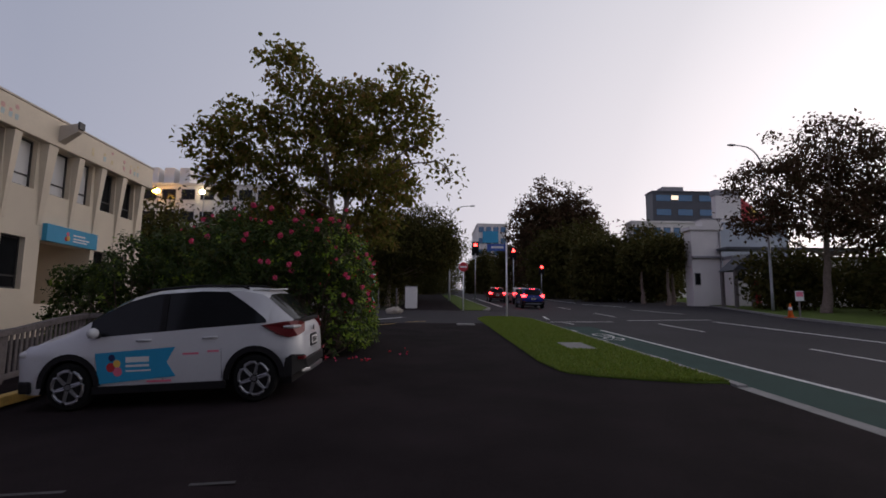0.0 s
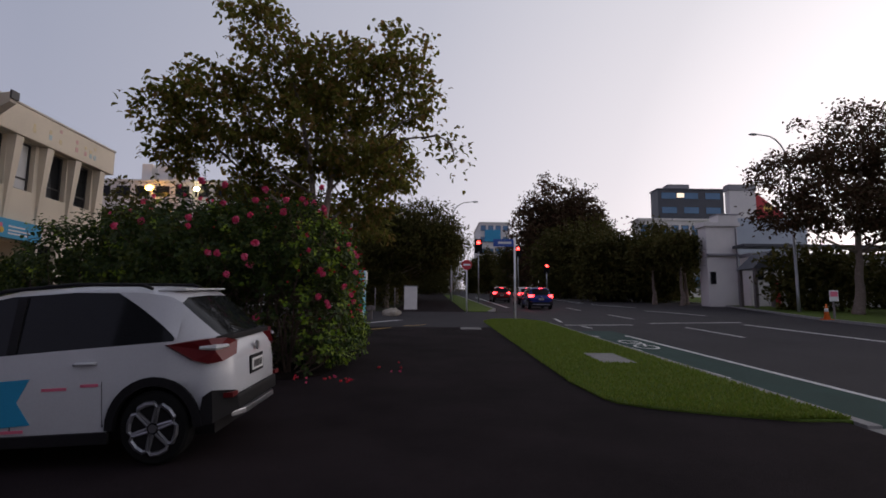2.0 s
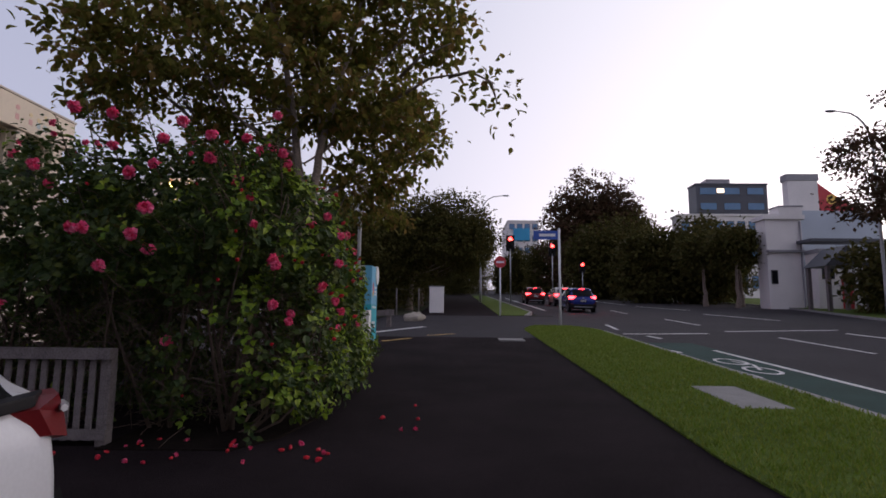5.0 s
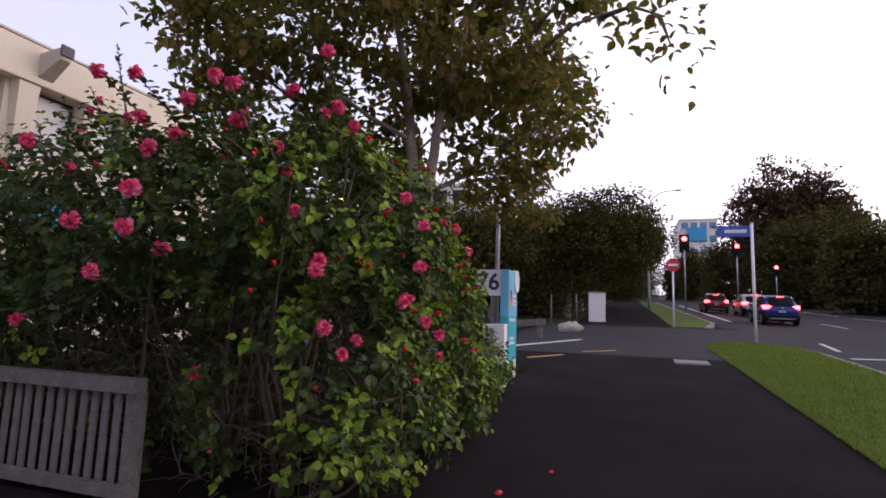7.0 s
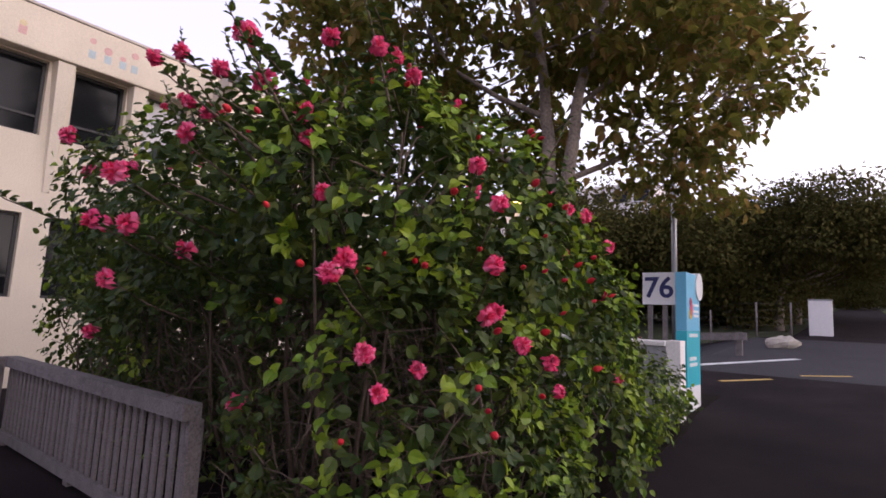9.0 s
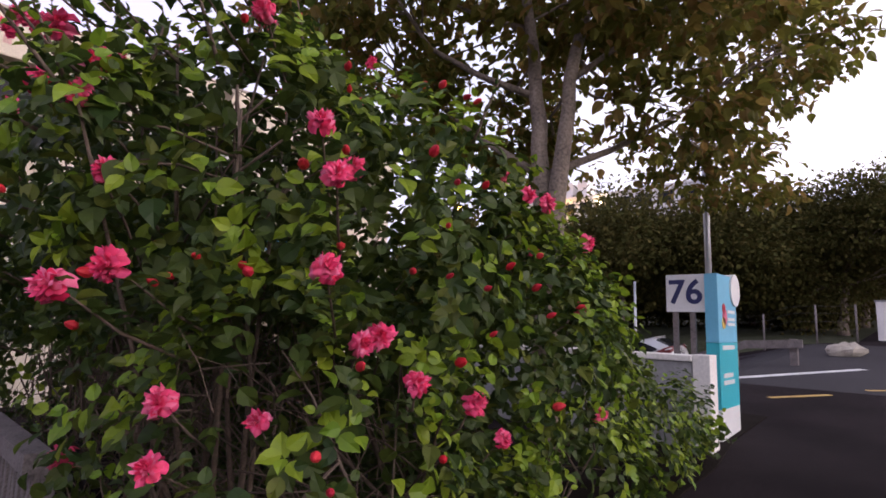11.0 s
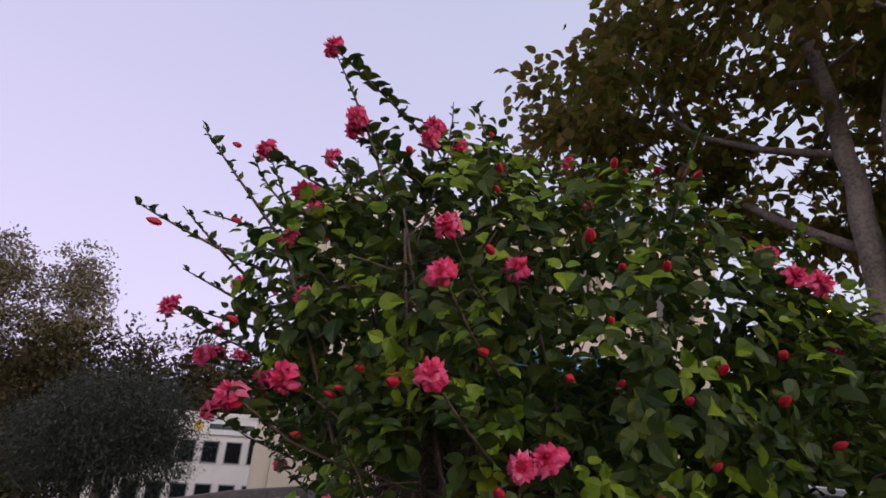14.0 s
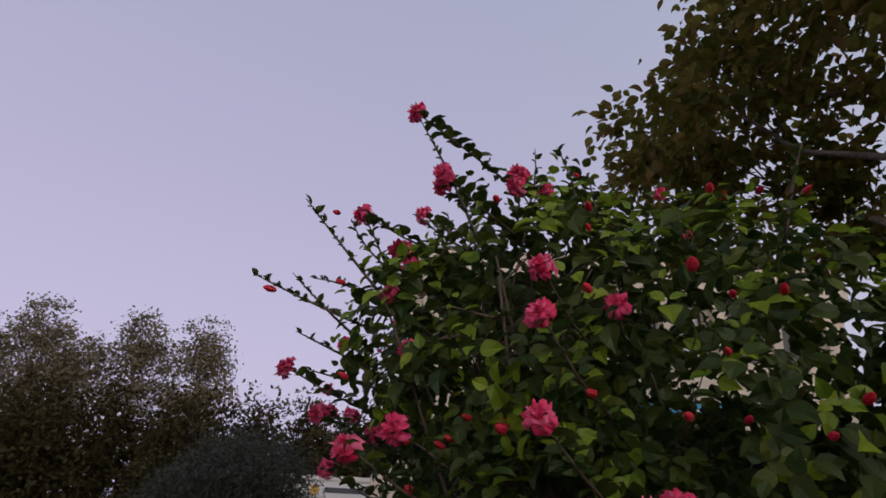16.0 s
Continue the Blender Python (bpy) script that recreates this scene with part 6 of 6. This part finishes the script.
# ---- the view to the side: olive, poplars, wooded rise ----
z = ground_z(-15.5, 6.2)
tree("olive_tree", (-15.5, 6.2, z), [(0, 0, 2.2, 1.6, 1.7, 1.25), (0.3, 0.7, 1.6, 1.4, 1.3, 1.1), (0, -0.9, 1.6, 1.5, 1.5, 1.1)], 0.14, None, OLIVE_LEAF, "rounded grey-green olive tree in the car park", 52000, 0.12, seed=90, clump=0.2, per=16, width=0.25)
for i, (x, y, top_z) in enumerate(((-60, -33, 20.5), (-61, -22, 19.8), (-60, -14.5, 19.0), (-62, -41, 19), (-60, -28, 17))):
    z = ground_z(x, y)
    h = top_z - z
    tree("poplar_tree", (x, y, z), [(0, -1.2, h * 0.72, 2.8, 2.6, h * 0.17), (0, 1.6, h * 0.74, 2.6, 2.3, h * 0.15), (0, 0, h * 0.86, 2.3, 2.2, h * 0.13), (0, 0.2, h * 0.55, 2.6, 3.0, h * 0.14)], 0.4, None, POPLAR_LEAF, "tall airy autumn tree on the wooded rise", 9000, 0.4, seed=100 + i, clump=0.55, per=26, fork=0.45)
for i in range(17):
    x, y = -52 - (i % 3) * 4, -54 + i * 4.8
    z = ground_z(x, y)
    h = 9.4 - z + (i % 4) * 0.5 - (1.2 if y > 0 else 0)
    dense(x, y, h, 5.2, 120 + i, WOOD_LEAF, "dark brown-green tree on the wooded rise", 13000, 0.5, name="woodland_tree")


# ---- buildings in the distance ----
def block(name, x0, x1, y0, y1, z0, z1, wall_m, label, face, rows=0, cols=0, glass=GLASS_DARK, lit=()):
    """A box of a building with a parapet and windows set into the face towards the street ('y' or 'x', '-x')."""
    root = thing(name, pose(0, 0, 0), label, "building")
    part("wall", Geo().box(x0, x1, y0, y1, z0, z1), wall_m, root)
    part("roof", Geo().box(x0 - 0.2, x1 + 0.2, y0 - 0.2, y1 + 0.2, z1 + 0.004, z1 + 0.35), wall_m, root)
    for r_ in range(rows):
        for c_ in range(cols):
            hz = (z1 - z0) / rows
            za, zb2 = z0 + hz * (r_ + 0.35), z0 + hz * (r_ + 0.82)
            if face == "y":
                w = (x1 - x0) / cols
                a, b = x0 + w * (c_ + 0.15), x0 + w * (c_ + 0.85)
                win = part("window", Geo().box(a, b, y0 - 0.06, y0 - 0.003, za, zb2), DARK_FRAME, root)
                part("pane", Geo().box(a + 0.08, b - 0.08, y0 - 0.075, y0 - 0.062, za + 0.08, zb2 - 0.08), REFLECTION_GLOW if (r_, c_) in lit else glass, win)
            else:
                w = (y1 - y0) / cols
                a, b = y0 + w * (c_ + 0.15), y0 + w * (c_ + 0.85)
                win = part("window", Geo().box(x1 + 0.003, x1 + 0.06, a, b, za, zb2), DARK_FRAME, root)
                part("pane", Geo().box(x1 + 0.062, x1 + 0.075, a + 0.08, b - 0.08, za + 0.08, zb2 - 0.08), REFLECTION_GLOW if (r_, c_) in lit else glass, win)
    return root


glassb = block("glass_tower", 58.2, 75.4, 137, 141.5, 8, 34.6, SLATE, "dark blue glazed office tower far beyond the road", "y", 7, 3, BLUE_GLASS)
# a bright reflection on the tower's glass, put in as a glowing patch
part("pane_reflection", Geo().box(63.2, 65.0, 136.90, 136.92, 32.6, 33.7), REFLECTION_GLOW, glassb, "small glowing patch standing in for a bright reflection")
part("plant_room", Geo().box(61.2, 66.8, 137.6, 141, 34.954, 36.2), GREY_WALL, glassb)
block("long_office", 34.5, 50, 90, 93, 5, 17.8, WHITE_WALL, "pale curved-roof office block behind trees", "y", 3, 9, BLUE_GLASS)
white = block("white_hall", 24.3, 27.1, 49, 50.4, 2.6, 9.75, WHITE_WALL, "white rendered building with stepped walls beyond the road", "y", 0, 0)
part("tower", Geo().box(31.2, 34.0, 57.01, 57.9, 2.6, 15.0), WHITE_WALL, white)
part("tower_cap", Geo().box(31.1, 34.1, 56.95, 58.0, 15.004, 15.65), GREY_WALL, white)
part("wing", Geo().box(27.2, 46, 47.6, 48.99, 2.4, 6.9), WHITE_WALL, white)
part("wing_roof", Geo().box(27.12, 46.2, 47.3, 48.99, 6.904, 7.2), GREY_WALL, white)
part("upper_wall", Geo().box(28.9, 36, 52.6, 53.4, 2.6, 11.2), PALE_WALL, white, "pale grey-blue upper wall")
part("ledge", Geo().box(24.25, 27.1, 48.75, 48.99, 7.1, 7.28), GREY_WALL, white)
part("roof_canopy", Geo().box(26.6, 40, 47.2, 48.98, 7.75, 7.98), SLATE, white)
for x in (27.5, 30.6, 33.0, 35.0, 37.5):
    win = part("window", Geo().box(x, x + 0.9, 47.54, 47.597, 4.9, 6.2), DARK_FRAME, white)
    part("pane", Geo().box(x + 0.08, x + 0.82, 47.525, 47.536, 4.98, 6.12), GLASS_DARK, win)
g = Geo()
g.add([(34.3, 58, 11.0), (39.5, 58, 11.0), (34.3, 58, 15.0), (34.3, 57.6, 11.0), (39.5, 57.6, 11.0), (34.3, 57.6, 15.0)], [(0, 1, 2), (5, 4, 3), (0, 3, 4, 1), (1, 4, 5, 2), (2, 5, 3, 0)])
part("gable", g, RED_SIGN, white, "dark red sloping gable")
part("gable_emblem", Geo().disc((35.6, 57.59, 13.3), (0, -1, 0), 0.5, 0.03, 12), YELLOW_PRINT, white)
win = part("window", Geo().box(24.5, 25.0, 48.93, 48.997, 4.6, 5.7), DARK_FRAME, white)
part("pane", Geo().box(24.57, 24.93, 48.91, 48.926, 4.68, 5.62), GLASS_DARK, win)
part("downpipe", Geo().tube([(26.95, 48.93, 2.6), (26.95, 48.93, 9.6)], [0.07, 0.07], 6), GREY_WALL, white)
part("parapet_step", Geo().box(25.4, 27.2, 48.9, 50.3, 10.104, 10.75), WHITE_WALL, white)
part("cornice", Geo().box(25.35, 27.25, 48.85, 50.35, 10.754, 10.86), GREY_WALL, white)
door = part("door", Geo().box(28.9, 29.7, 47.54, 47.597, 2.7, 4.9), RED_SIGN, white, "red door")
g = Geo()
g.add([(24.7, 43, 5.5), (27.8, 43, 5.5), (26.2, 43, 6.9), (24.7, 45.4, 5.5), (27.8, 45.4, 5.5), (26.2, 45.4, 6.9)], [(0, 1, 2), (5, 4, 3), (0, 2, 5, 3), (1, 4, 5, 2), (0, 3, 4, 1)])
porch = thing("gabled_porch", pose(0, 0, 0), "dark gabled timber porch before the white building", "porch")
part("roof", g, SLATE, porch)
for x in (24.95, 27.55):
    for y in (43.2, 45.2):
        part("post", Geo().box(x - 0.12, x + 0.12, y - 0.12, y + 0.12, 2.2, 5.498), OLD_WOOD, porch)
tower = block("corner_tower", 13.2, 21.5, 150, 170, 8, 27.5, WHITE_WALL, "pale office tower at the end of the street", "y", 6, 4, BLUE_GLASS)
part("billboard", Geo().box(14.6, 19, 149.4, 149.8, 22.3, 25.6), BLUE_SIGN, tower, "bright blue panel")
back = block("white_offices", -58, -22, 84, 100, 4, 21.8, WHITE_WALL, "white multi-storey offices up the hill", "y", 5, 12)
for x in (-46, -43.5, -41):
    part("roof_unit", Geo().box(x, x + 1.6, 86, 89, 22.2, 25.2), WHITE_WALL, back)
for x, y, z_, r_, glow_m, label in ((-42.3, 81.6, 20.3, 0.62, SODIUM, "glowing orange sodium lamp on a tall pole"), (-52, 70, 19.4, 0.5, SODIUM, "glowing orange sodium lamp on a tall pole"), (-36, 83.2, 20.6, 0.45, PALE_LAMP, "glowing pale yellow lamp on a tall pole")):
    lamp = thing("flood_lamp", pose(x, y, 0), label, "lamp", group="flood lamps up the hill")
    part("pole", Geo().tube([(0, 0.6, 2), (0, 0.6, z_ + 0.1)], [0.12, 0.08], 8), GALV, lamp)
    part("lamp_head", Geo().ball((0, 0, z_), r_, 12, (1.0, 0.6, 0.7)), glow_m, lamp, "glowing lens", smooth=True)
can = thing("white_shop_building", pose(-36, 2.0, -3.6, 0, 0, 0), "white two-storey commercial building with a banner", "building")
part("wall", Geo().box(-9, 0, -3, 9.5, 0, 5.85), WHITE_WALL, can)
part("parapet", Geo().box(-9.1, 0.15, -3.1, 9.6, 5.854, 6.1), WHITE_WALL, can)
for r_, z_ in enumerate((0.9, 3.25)):
    for k in range(9):
        y_ = -2.4 + 1.3 * k
        win = part("window", Geo().box(0.003, 0.08, y_, y_ + 0.95, z_, z_ + 1.25), GREY_WALL, can)
        part("pane", Geo().box(0.083, 0.095, y_ + 0.07, y_ + 0.88, z_ + 0.07, z_ + 1.18), GLASS_DARK, win)
part("banner", Geo().box(0.1, 0.16, 1.6, 6.2, 4.85, 5.75), WHITE_PAINT, can)
part("emblem", Geo().disc((0.16, 2.4, 5.3), (1, 0, 0), 0.3, 0.02, 16), YELLOW_PRINT, can)
part("lettering", Geo().box(0.161, 0.17, 3.0, 5.6, 5.15, 5.45), SLATE, can)
